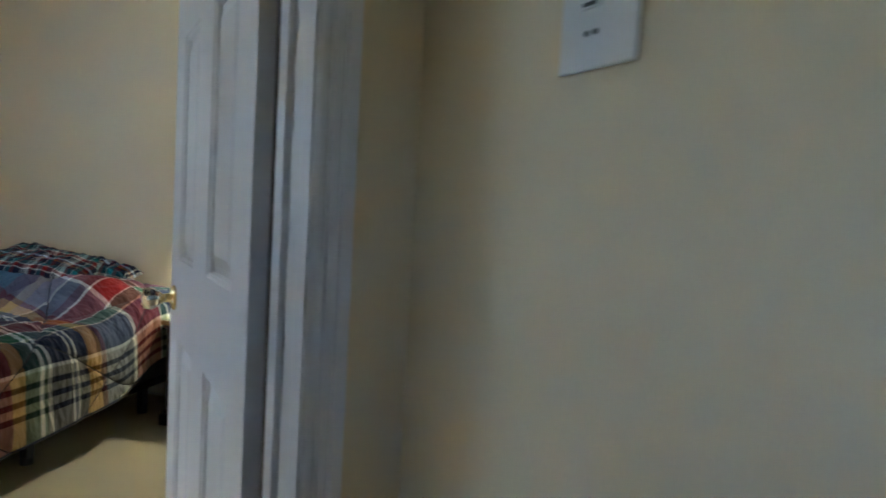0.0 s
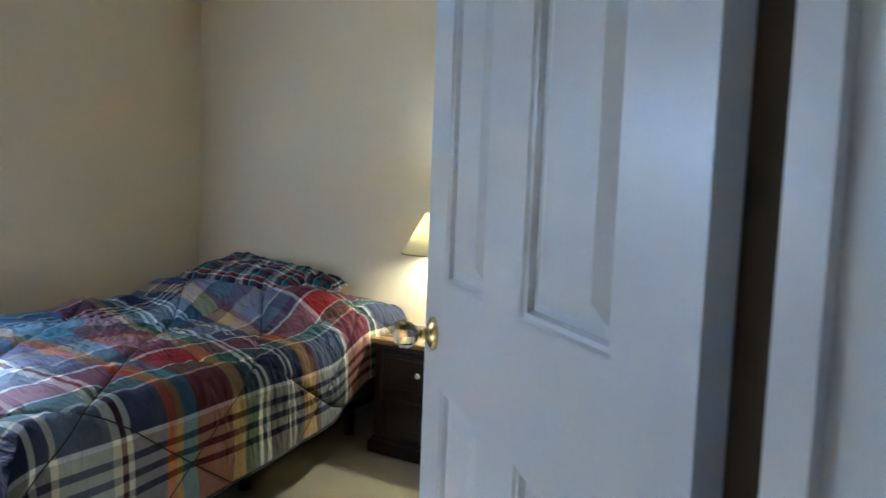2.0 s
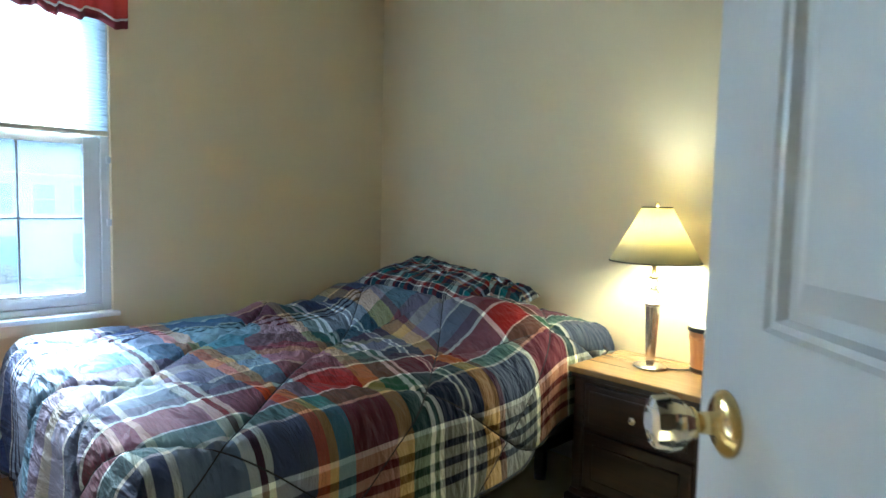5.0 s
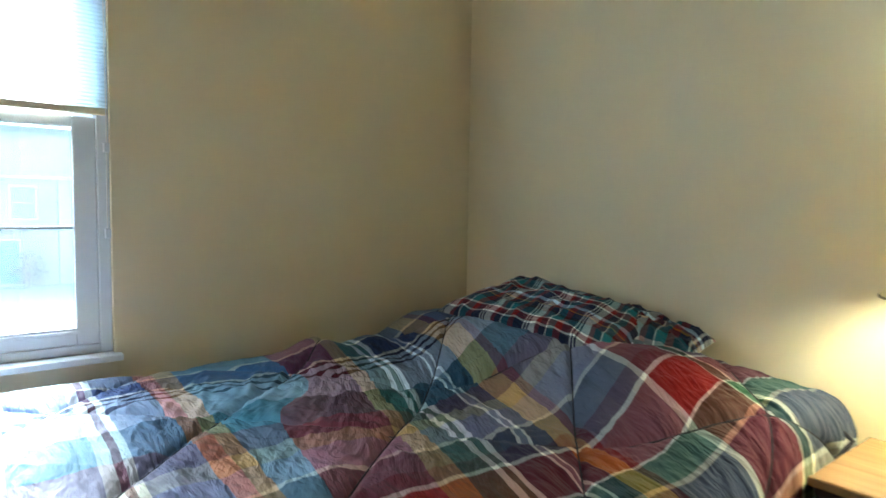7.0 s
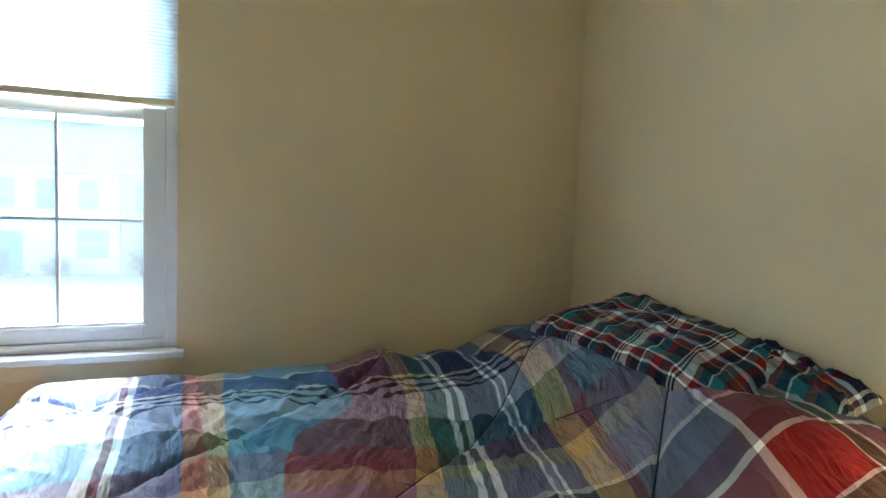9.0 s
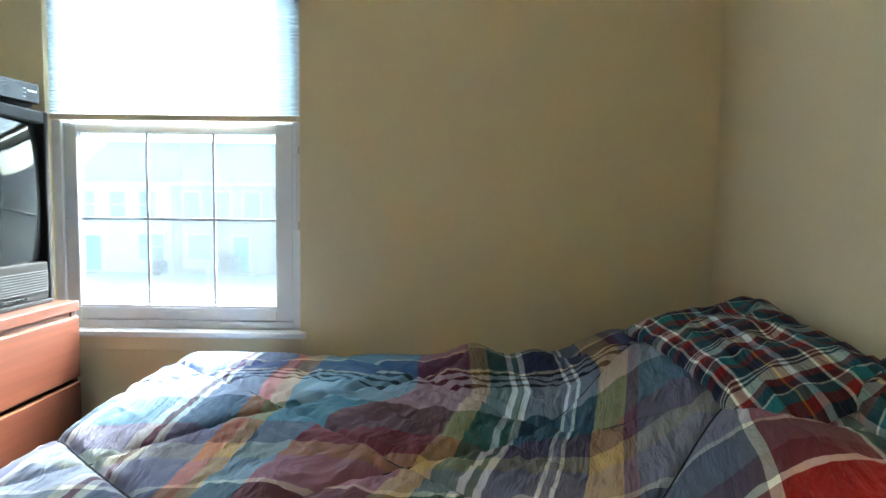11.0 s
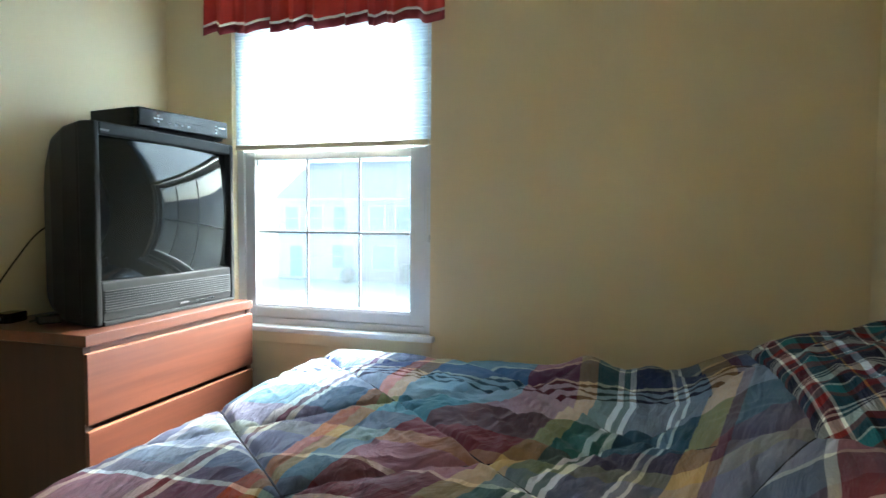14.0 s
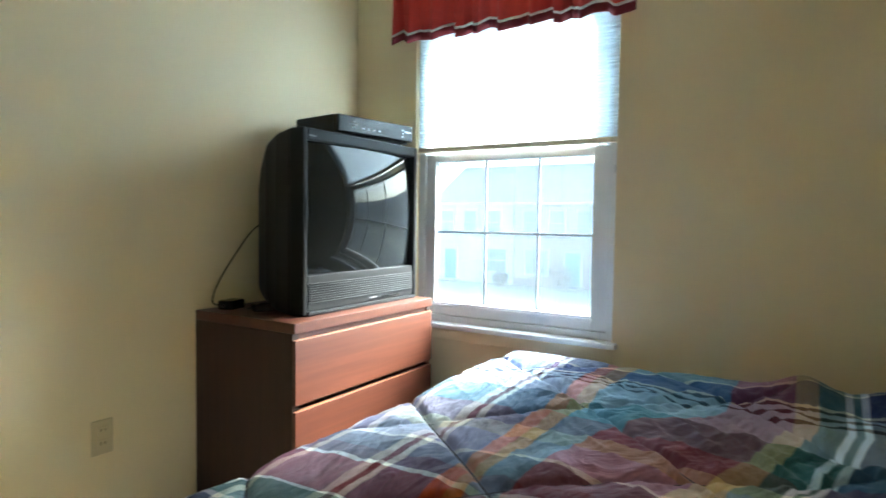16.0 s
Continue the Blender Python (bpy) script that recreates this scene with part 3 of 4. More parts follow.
def valance():
    v = thing("valance", (XW, 0, 0), "red ruffled cotton valance with white-piped dark hem", "curtain")
    ya, yb = 0.94, 2.045
    ny = 260
    t = np.linspace(0, 1, ny)
    y = ya + (yb - ya) * t
    ph = 2 * np.pi * (t * 9.5 + 0.35 * np.sin(t * 17.0) / 2 + 0.3)
    fold = np.sin(ph) + 0.35 * np.sin(2.3 * ph + 1)
    hem = 1.915 - 0.015 * fold + 0.03 * (1 - t) + 0.006 * np.sin(31 * t)
    rows = [0, 0.035, 0.04, 0.045, 0.05, 0.12, 0.2, 0.26, 0.3]

    def strip(k0, k1, off, material, name, label=""):
        b = bmesh.new()
        grid = []
        for k in range(k0, k1 + 1):
            h = rows[k]
            amp = 0.034 * (1 - 0.75 * h / 0.3)
            grid.append([b.verts.new((0.05 + off + amp * fold[i] * 0.8, y[i], hem[i] * (1 - h / 0.3) + 2.2 * (h / 0.3) if k == len(rows) - 1 else hem[i] + h)) for i in range(ny)])
        for p, q in zip(grid, grid[1:]):
            for i in range(ny - 1):
                b.faces.new((p[i], p[i + 1], q[i + 1], q[i]))
        ob = part(name, b, material, v, label, True)
        so = ob.modifiers.new("cloth", "SOLIDIFY")
        so.thickness = 0.003
        return ob

    strip(0, 1, 0, M_REDDARK, "hem_band", "dark red band below the piping")
    strip(1, 3, 0.002, M_PIPE, "piping", "white piping line")
    strip(3, 8, 0, M_RED, "cloth")
    part("rod", tube([(0.05, ya - 0.02, 2.19), (0.05, yb + 0.02, 2.19)], 0.010, 12), M_TRIM, v)
    for yy in (ya + 0.02, yb - 0.02):
        part("bracket", box((0, yy - 0.012, 2.175), (0.05, yy + 0.012, 2.205), 0.003), M_TRIM, v)
    return v


valance()


# ---- dresser, television and what stands with them ----
def dresser():
    x0, x1, y0, y1, h = -3.905, -3.072, 0.685, 1.20, 0.78
    d = thing("dresser", (x0, y0, 0), "cherry-stained three-drawer dresser with flat handleless fronts", "dresser")
    w, dp = x1 - x0, y1 - y0
    part("side_panel", box((0, 0, 0), (0.028, dp - 0.012, h - 0.036), 0.0015), M_DRESSER_SHADED, d)
    part("side_panel", box((w - 0.028, 0, 0), (w, dp - 0.012, h - 0.036), 0.0015), M_DRESSER_SHADED, d)
    part("top", box((0, 0, h - 0.035), (w, dp, h), 0.002), M_DRESSER, d)
    part("back", box((0.028, 0.0, 0.01), (w - 0.028, 0.008, h - 0.036)), M_GAP, d)
    part("inner_frame", box((0.029, 0.01, 0.01), (w - 0.029, dp - 0.05, h - 0.04)), M_GAP, d, "dark recess behind the drawer fronts")
    part("top_rail", box((0.029, dp - 0.05, h - 0.060), (w - 0.029, dp - 0.018, h - 0.036)), M_DRESSER, d)
    for z0, z1 in [(0.503, 0.722), (0.262, 0.482), (0.022, 0.242)]:
        f = part("drawer_front", box((0.003, dp - 0.022, z0), (w - 0.003, dp, z1), 0.0025), M_DRESSER, d)
        # paler strip along the front's upper edge
        part("drawer_lip", box((0.004, dp - 0.018, z1 - 0.0015), (w - 0.004, dp - 0.001, z1 + 0.0015)), M_LIP, f, "pale upper edge of the drawer front")
    return d


dresser()


def television():
    x0, x1, yf, z0, z1 = -3.885, -3.185, 1.125, 0.781, 1.445
    tv = thing("television", (x0, yf, z0), "large black tube television on the dresser", "television")
    w, h = x1 - x0, z1 - z0

    def loft(sections, material, name, parent, label=""):
        b = bmesh.new()
        rings = []
        for y, ax, bx, az, bz, r in sections:
            ring = []
            for cx, cz, a0 in [(bx - r, bz - r, 0), (ax + r, bz - r, 90), (ax + r, az + r, 180), (bx - r, az + r, 270)]:
                for k in range(6):
                    a = radians(a0 + 18 * k)
                    ring.append(b.verts.new((cx + r * math.cos(a), y, cz + r * math.sin(a))))
            rings.append(ring)
        n = len(rings[0])
        for p, q in zip(rings, rings[1:]):
            for k in range(n):
                b.faces.new((p[k], p[(k + 1) % n], q[(k + 1) % n], q[k]))
        b.faces.new(rings[0])
        b.faces.new(rings[-1][::-1])
        ob = part(name, b, material, parent, label)
        bv = ob.modifiers.new("edge", "BEVEL")
        bv.width, bv.segments, bv.limit_method = 0.006, 2, "ANGLE"
        return ob

    loft([(-0.0705, 0.001, w - 0.001, 0.002, h - 0.001, 0.008), (-0.15, 0.012, w - 0.012, 0.003, h - 0.010, 0.02), (-0.24, 0.045, w - 0.045, 0.004, h - 0.022, 0.05), (-0.33, 0.10, w - 0.10, 0.01, h - 0.08, 0.06), (-0.40, 0.15, w - 0.15, 0.02, h - 0.15, 0.06)], M_TV, "cabinet", tv)
    sx0, sx1, sz0, sz1 = 0.022, w - 0.022, 0.145, h - 0.042
    bm = bmesh.new()
    for lo, hi in [((0, -0.07, 0), (sx0, 0, h)), ((sx1, -0.07, 0), (w, 0, h)), ((sx0, -0.07, sz1), (sx1, 0, h)), ((sx0, -0.07, 0.012), (sx1, -0.004, sz0))]:
        box(lo, hi, 0.006, bm=bm)
    part("bezel", bm, M_TVGREY, tv, "dark grey front bezel")
    # bulged tube
    b = bmesh.new()
    nx, nz = 40, 28
    vs = [[b.verts.new((sx0 + (sx1 - sx0) * i / nx, -0.030 + 0.044 * (1 - (2 * i / nx - 1) ** 2) * (1 - 0.5 * (2 * k / nz - 1) ** 2) + 0.012 * (1 - (2 * k / nz - 1) ** 2), sz0 + (sz1 - sz0) * k / nz)) for k in range(nz + 1)] for i in range(nx + 1)]
    for i in range(nx):
        for k in range(nz):
            b.faces.new((vs[i][k], vs[i + 1][k], vs[i + 1][k + 1], vs[i][k + 1]))
    part("screen", b, M_SCREEN, tv, "bulging dark glass screen", True)
    for i in range(9):
        z = 0.042 + i * 0.0085
        part("grille_rib", box((0.03, -0.004, z), (w - 0.03, 0.0015, z + 0.004), 0.001, 1), M_TV, tv)
    for i in range(6):
        part("button", box((0.14 + i * 0.02, -0.001, 0.026), (0.152 + i * 0.02, 0.004, 0.032), 0.001, 1), M_BOX, tv)
    part("logo_badge", box((0.285, -0.003, 0.027), (0.33, 0.002, 0.033), 0.001, 1), M_BADGE, tv)
    part("foot_strip", box((0.02, -0.05, 0.0), (w - 0.02, 0.008, 0.014), 0.003), M_TVGREY, tv)
    part("model_mark", box((w - 0.06, 0.0, h - 0.03), (w - 0.025, 0.0012, h - 0.024)), M_BADGE, tv)
    return tv


television()


def cable_box():
    c = thing("cable_box", (-3.695, 0.93, 1.452), "black cable receiver box lying on the television", "cable box", rz=-8.5)
    w, d, h = 0.43, 0.27, 0.078
    part("lid", box((-w / 2, -d / 2, 0.012), (w / 2, d / 2 - 0.03, h + 0.012), 0.003), M_BOXTOP, c)
    part("front_panel", box((-w / 2, d / 2 - 0.03, 0.02), (w / 2, d / 2, h + 0.012), 0.006), M_BOX, c, "glossy black front panel")
    for x in (-0.17, 0.17):
        for y in (-0.1, 0.09):
            part("foot", lathe([(0, 0), (0.014, 0), (0.014, 0.013), (0, 0.013)], 14), M_BLACK, c).location = (x, y, 0)
    f = d / 2
    for dx, dz in [(0, 0), (0.014, 0), (-0.014, 0), (0, 0.011), (0, -0.011)]:
        part("button", box((0.13 + dx - 0.0045, f, 0.056 + dz - 0.003), (0.13 + dx + 0.0045, f + 0.002, 0.056 + dz + 0.003)), M_SILVER, c)
    for x in (0.08, 0.05, 0.02, -0.01):
        part("button", box((x - 0.005, f, 0.042), (x + 0.005, f + 0.002, 0.048)), M_SILVER, c)
    for z in (0.036, 0.05, 0.064):
        part("lamp_mark", box((-0.155, f, z), (-0.147, f + 0.0015, z + 0.004)), M_SILVER, c)
    part("logo_badge", box((-0.2, f, 0.058), (-0.165, f + 0.0015, 0.064)), M_SILVER, c)
    part("display", box((-0.09, f - 0.001, 0.058), (0.08, f + 0.0012, 0.08), 0.0005, 1), M_SCREEN, c, "dark display window")
    return c


cable_box()


def small_adapter(at, size, rz, label):
    a = thing("power_adapter", at, label, "adapter", rz=rz)
    part("case", box((-size[0] / 2, -size[1] / 2, 0), (size[0] / 2, size[1] / 2, size[2]), 0.006, 3), M_BOX, a)
    part("stub", tube([(size[0] / 2 - 0.002, 0, size[2] / 2), (size[0] / 2 + 0.02, 0.004, size[2] / 2 - 0.003)], 0.004), M_BLACK, a)
    return a


small_adapter((-3.17, 0.765, 0.781), (0.085, 0.06, 0.034), 15, "small black power adapter lying on the dresser")
small_adapter((-3.20, 0.90, 0.781), (0.07, 0.05, 0.028), -30, "small black box lying on the dresser")
tagged(part("tv_cable", tube(spline([(-3.42, 0.735, 1.14), (-3.32, 0.715, 1.08), (-3.24, 0.70, 0.98), (-3.16, 0.705, 0.88), (-3.12, 0.72, 0.81), (-3.14, 0.75, 0.79)]), 0.003), M_BLACK), "thin black cable hanging behind the television", "cable")


# ---- bed ----
BX0, BX1, BY0, BY1 = -3.94, -2.40, 1.53, 3.47


def bed_frame():
    b = thing("bed_frame", (0, 0, 0), "black iron bed frame on short legs", "bed frame")
    for x in (BX0 + 0.03, BX1 - 0.06):
        part("side_rail", box((x, BY0 + 0.05, 0.165), (x + 0.035, BY1 - 0.02, 0.2), 0.003), M_IRON, b)
    for y in (BY0 + 0.25, BY1 - 0.25, (BY0 + BY1) / 2):
        part("cross_rail", box((BX0 + 0.065, y, 0.165), (BX1 - 0.06, y + 0.03, 0.19), 0.003), M_IRON, b)
        for x in (BX0 + 0.08, BX1 - 0.13):
            lg = part("leg", box((x, y - 0.004, 0.03), (x + 0.045, y + 0.034, 0.166), 0.005), M_IRON, b)
            part("foot_cap", lathe([(0, 0), (0.026, 0), (0.026, 0.022), (0.018, 0.034), (0, 0.034)], 16, (x + 0.022, y + 0.015, 0)), M_BLACK, lg)
    return b


bed_frame()
bs = tagged(part("box_spring", box((BX0 + 0.02, BY0 + 0.04, 0.201), (BX1 - 0.04, BY1 - 0.01, 0.345), 0.02, 3), M_TICK), "dark fabric box spring on the bed frame", "box spring")
mt = tagged(part("mattress", box((BX0 + 0.02, BY0 + 0.05, 0.346), (BX1 - 0.05, BY1 - 0.01, 0.53), 0.05, 4), M_MATTRESS), "white mattress hidden under the comforter", "mattress")


def fold_over(d, r):
    """Cloth past an edge: how far out, how far down."""
    a = np.clip(d, 0, r * np.pi / 2)
    out = np.where(d < 0, d, r * np.sin(a / r))
    down = np.where(d < 0, 0, r * (1 - np.cos(a / r)) + np.maximum(0, d - r * np.pi / 2))
    return out, down


QP = 0.62           # quilting pitch


def comforter():
    na, nb = 340, 410
    ex, ey, r = BX1 - 0.03, BY0 + 0.12, 0.10
    top_w, top_l = ex - (XW + 0.03), BY1 + 0.02 - ey
    ua, ub = np.linspace(-top_w, 0.50, na), np.linspace(-0.52, top_l, nb)
    A, B = np.meshgrid(ua, ub, indexing="ij")
    A0 = A
    hemfade = step(0, top_l, B)
    A = np.where(A > 0, A * (0.98 - 0.22 * hemfade), A)
    oa, da = fold_over(A, r)
    ob_, db = fold_over(-B, r)
    X, Y = ex + oa, ey - ob_
    Z = np.full_like(X, 0.575)
    # rise over the covered pillows, dip at the wall side, soft humps
    Z += 0.155 * step(2.82, 3.14, Y) * (1 - 0.25 * step(3.3, 3.5, Y)) * (1 - 0.22 * step(-3.45, -3.95, X)) * (1 - 0.32 * step(-2.8, -2.42, X))
    Z += 0.02 * step(2.2, 1.9, Y) * step(-3.0, -3.6, X)
    for hx, hy, sx, sy, hh in [(-3.80, 2.63, 0.14, 0.09, 0.065), (-3.78, 2.84, 0.13, 0.07, 0.045), (-3.3, 2.1, 0.4, 0.3, 0.02), (-2.75, 2.2, 0.25, 0.4, 0.025), (-3.25, 2.66, 0.2, 0.16, -0.035), (-2.7, 3.15, 0.25, 0.12, 0.02)]:
        Z += hh * np.exp(-((X - hx) / sx) ** 2 - ((Y - hy) / sy) ** 2)
    Z += 0.018 * step(-3.3, -3.8, X) * step(1.9, 2.3, Y) * step(3.0, 2.8, Y)
    Z -= 0.06 * step(-3.88, -3.97, X)
    down = np.maximum(da, db) + 0.25 * np.minimum(da, db)
    Z -= down
    flare = np.maximum(0, down - 0.08)
    X += np.where(da > 0.05, 0.05 * flare + 0.007 * np.sin(B * 9 + 1.3 * np.sin(B * 4)) * step(0.08, 0.35, da), 0)
    Y -= np.where(db > 0.05, 0.10 * flare + 0.022 * np.sin(A * 13 + 2 * np.sin(A * 3)) * step(0.08, 0.35, db), 0)
    # quilting: diagonal seams that pull the cloth down, puffs between, gathers beside them
    p, q = (A0 + B * 0.92 + 0.47) / QP, (A0 - B * 0.92 + 0.07) / QP
    fp, fq = np.abs(p - np.round(p)) * QP, np.abs(q - np.round(q)) * QP
    near = np.minimum(fp, fq)
    lift = -0.008 * np.exp(-(near / 0.012) ** 2) + 0.007 * step(0.0, 0.10, near)
    # wrinkles that fan from the pinched middle, and fine crumples
    wr = np.zeros_like(A)
    for ang, fr, am, sd in [(12, 15, 0.006, 1), (-22, 24, 0.007, 2), (48, 30, 0.006, 3), (-38, 44, 0.0035, 4), (5, 62, 0.002, 8)]:
        c, s = math.cos(radians(ang)), math.sin(radians(ang))
        u, v = A * c + B * s, -A * s + B * c
        nse = value_noise(u * fr * 0.13 + 30, v * fr + 30 + 1.5 * value_noise(u * 4 + 9, v * 4 + 9, sd + 20), sd)
        wr += am * (1 - np.abs(2 * nse - 1) * 1.6)
    # gathers run off each seam, square to it
    gp = value_noise(q * QP * 26 + 50, fp * 6 + np.round(p) * 3 + 50, 41) - 0.5
    gq = value_noise(p * QP * 26 + 50, fq * 6 + np.round(q) * 3 + 50, 42) - 0.5
    off_seam = 1 - np.exp(-(near / 0.022) ** 2)
    wr = (0.75 * wr + 0.018 * gp * np.exp(-fp / 0.06) + 0.018 * gq * np.exp(-fq / 0.06)) * off_seam
    mid = 0.6 + 0.9 * np.exp(-(((X + 3.35) / 0.55) ** 2 + ((Y - 2.45) / 0.55) ** 2))
    lift = lift + wr * mid * (0.3 + 0.7 * step(-3.9, -3.65, X)) * (1 - 0.6 * step(0.05, 0.2, down))
    # along the surface normal, roughly
    hang_a, hang_b = step(0.02, 0.12, da), step(0.02, 0.12, db)
    flat = 1 - np.maximum(hang_a, hang_b)
    Z += lift * (0.2 + 0.8 * flat)
    X += lift * hang_a * 0.9
    Y -= lift * hang_b * 0.9
    Z = np.maximum(Z, 0.12)
    X = np.clip(X, XW + 0.012, None)
    Y = np.clip(Y, None, YH - 0.006)
    verts = np.stack([X, Y, Z], -1).reshape(-1, 3)
    idx = np.arange(na * nb).reshape(na, nb)
    faces = np.stack([idx[:-1, :-1], idx[1:, :-1], idx[1:, 1:], idx[:-1, 1:]], -1).reshape(-1, 4)
    me = bpy.data.meshes.new("comforter")
    me.from_pydata(verts.tolist(), [], faces.tolist())
    uvl = me.uv_layers.new(name="cloth")
    loops = np.empty(len(me.loops), int)
    me.loops.foreach_get("vertex_index", loops)
    warp_a = A + 0.010 * (value_noise(A * 5, B * 5, 11) - 0.5)
    warp_b = B + 0.012 * (value_noise(A * 7, B * 7, 12) - 0.5)
    # the cloth lies askew towards the pillows
    askew = 0.30 * np.clip(-2.4 - X, 0, 1.1) * step(2.0, 2.5, Y)
    warp_b = warp_b - askew
    uvs = np.stack([warp_a + 1.56, top_l + 0.01 - warp_b], -1).reshape(-1, 2)[loops]
    uvl.data.foreach_set("uv", uvs.ravel())
    for poly in me.polygons:
        poly.use_smooth = True
    me.materials.append(M_QUILT)
    ob = tagged(new("comforter", me), "quilted madras plaid comforter, rumpled, spread over the bed", "comforter")
    so = ob.modifiers.new("loft", "SOLIDIFY")
    so.thickness, so.offset = 0.012, -1
    P = np.stack([X, Y, Z], -1)

    def on_cloth(a, b):
        i, j = (a - ua[0]) / (ua[1] - ua[0]), (b - ub[0]) / (ub[1] - ub[0])
        i0, j0 = min(int(i), na - 2), min(int(j), nb - 2)
        fi, fj = i - i0, j - j0
        return P[i0, j0] * (1 - fi) * (1 - fj) + P[i0 + 1, j0] * fi * (1 - fj) + P[i0, j0 + 1] * (1 - fi) * fj + P[i0 + 1, j0 + 1] * fi * fj

    # stitched seams lie in the creases
    for sign, off in ((1, 0.47), (-1, 0.07)):
        for k in range(-8, 6):
            line = []
            for b in np.arange(ub[0] + 0.01, ub[-1] - 0.01, 0.008):
                a = k * QP - off - sign * 0.92 * b
                if ua[0] + 0.01 < a < ua[-1] - 0.005:
                    line.append(on_cloth(a, b))
            if len(line) > 12:
                part("quilting_seam", tube(line, 0.0026, 5), M_SEAM, ob, "dark stitched quilting seam")
    edge = [P[i, 0] for i in range(0, na, 2)] + [P[na - 1, j] for j in range(0, nb, 2)]
    part("hem_piping", tube(edge, 0.006, 6), M_SEAM, ob, "dark piped hem")
    # the loose corner at the head, drooping towards the nightstand
    b, n = bmesh.new(), 14
    layer = b.loops.layers.uv.new("cloth")

    def flap(u, v):
        """u from the mattress edge out to the hem, v from the wall forwards."""
        root = Vector((-2.62, 3.485, 0.655)).lerp(Vector((-2.50, 3.22, 0.665)), v)
        hem = Vector((-2.305, 3.40, 0.572)).lerp(Vector((-2.40, 3.20, 0.44)), v)
        p = root.lerp(hem, u)
        p.z += 0.06 * u * (1 - u) + 0.008 * math.sin(9 * v + 3 * u) * u
        p.x += 0.05 * u * (1 - u)
        return p

    grid = [[b.verts.new(flap(i / n, j / n)) for j in range(n + 1)] for i in range(n + 1)]
    for i in range(n):
        for j in range(n):
            f = b.faces.new((grid[i][j], grid[i + 1][j], grid[i + 1][j + 1], grid[i][j + 1]))
            for lp, (p_, q_) in zip(f.loops, [(i, j), (i + 1, j), (i + 1, j + 1), (i, j + 1)]):
                lp[layer].uv = (1.70 + 0.34 * p_ / n, 0.04 + 0.24 * q_ / n)
    corner = part("loose_corner", b, M_QUILT, ob, "loose comforter corner drooping at the head", True)
    thick = corner.modifiers.new("loft", "SOLIDIFY")
    thick.thickness = 0.012
    rim = [flap(i / n, 0) for i in range(n + 1)] + [flap(1, j / n) for j in range(1, n + 1)]
    part("corner_piping", tube(rim, 0.006, 6), M_SEAM, ob, "dark piped edge of the loose corner")
    return ob


comforter()


def pillow(name, a, b, c, d, thick, label, material, uv0, seed):
    """A stuffed pillow over four corners: front left, front right, back right, back left."""
    a, b, c, d = map(np.array, (a, b, c, d))
    nu, nv = 70, 46
    U, V = np.meshgrid(np.linspace(0, 1, nu), np.linspace(0, 1, nv), indexing="ij")
    lu, lv = np.linalg.norm(b - a), np.linalg.norm(d - a)
    su, sv = 2 * U - 1, 2 * V - 1
    # corners poke out, edges draw in
    pull = 0.07
    Uc = 0.5 + 0.5 * su * (1 - pull * (1 - sv ** 2))
    Vc = 0.5 + 0.5 * sv * (1 - 2 * pull * (1 - su ** 2))
    P = ((1 - Uc) * (1 - Vc))[..., None] * a + (Uc * (1 - Vc))[..., None] * b + (Uc * Vc)[..., None] * c + ((1 - Uc) * Vc)[..., None] * d
    nrm = np.cross(b - a, d - a)
    nrm = nrm / np.linalg.norm(nrm)
    puff = (np.maximum(0, 1 - su ** 4) * np.maximum(0, 1 - sv ** 4)) ** 0.55
    crum = 0.026 * (1 - np.abs(2 * value_noise(U * 9 + V * 3, V * 5 - U * 2 + 20, seed) - 1)) + 0.02 * (value_noise(U * 4, V * 3, seed + 1) - 0.5)
    top = P + nrm * (thick * puff + crum * puff ** 0.5)[..., None]
    bot = P - nrm * (0.45 * thick * puff)[..., None]
    verts = np.concatenate([top.reshape(-1, 3), bot.reshape(-1, 3)]).tolist()
    idx = np.arange(nu * nv).reshape(nu, nv)
    f1 = np.stack([idx[:-1, :-1], idx[1:, :-1], idx[1:, 1:], idx[:-1, 1:]], -1).reshape(-1, 4)
    f2 = f1[:, ::-1] + nu * nv
    me = bpy.data.meshes.new(name)
    me.from_pydata(verts, [], np.concatenate([f1, f2]).tolist())
    uvl = me.uv_layers.new(name="cloth")
    loops = np.empty(len(me.loops), int)
    me.loops.foreach_get("vertex_index", loops)
    uv = np.stack([U * lu + uv0[0], V * lv + uv0[1]], -1).reshape(-1, 2)
    uvl.data.foreach_set("uv", np.concatenate([uv, uv])[loops].ravel())
    for poly in me.polygons:
        poly.use_smooth = True
    me.materials.append(material)
    return tagged(new(name, me), label, "pillow", "pillows on the bed")


pillow("pillow", (-3.70, 3.10, 0.735), (-2.80, 3.08, 0.69), (-2.90, 3.45, 0.80), (-3.56, 3.47, 0.865), 0.052, "navy and red plaid pillow leaning on the headboard wall", M_SHAM, (0.03, 0.02), 31)
pillow("pillow", (-3.05, 3.28, 0.735), (-2.70, 3.30, 0.70), (-2.72, 3.49, 0.745), (-3.05, 3.49, 0.80), 0.045, "plaid pillow tucked behind the larger one", M_SHAM, (0.4, 0.31), 47)


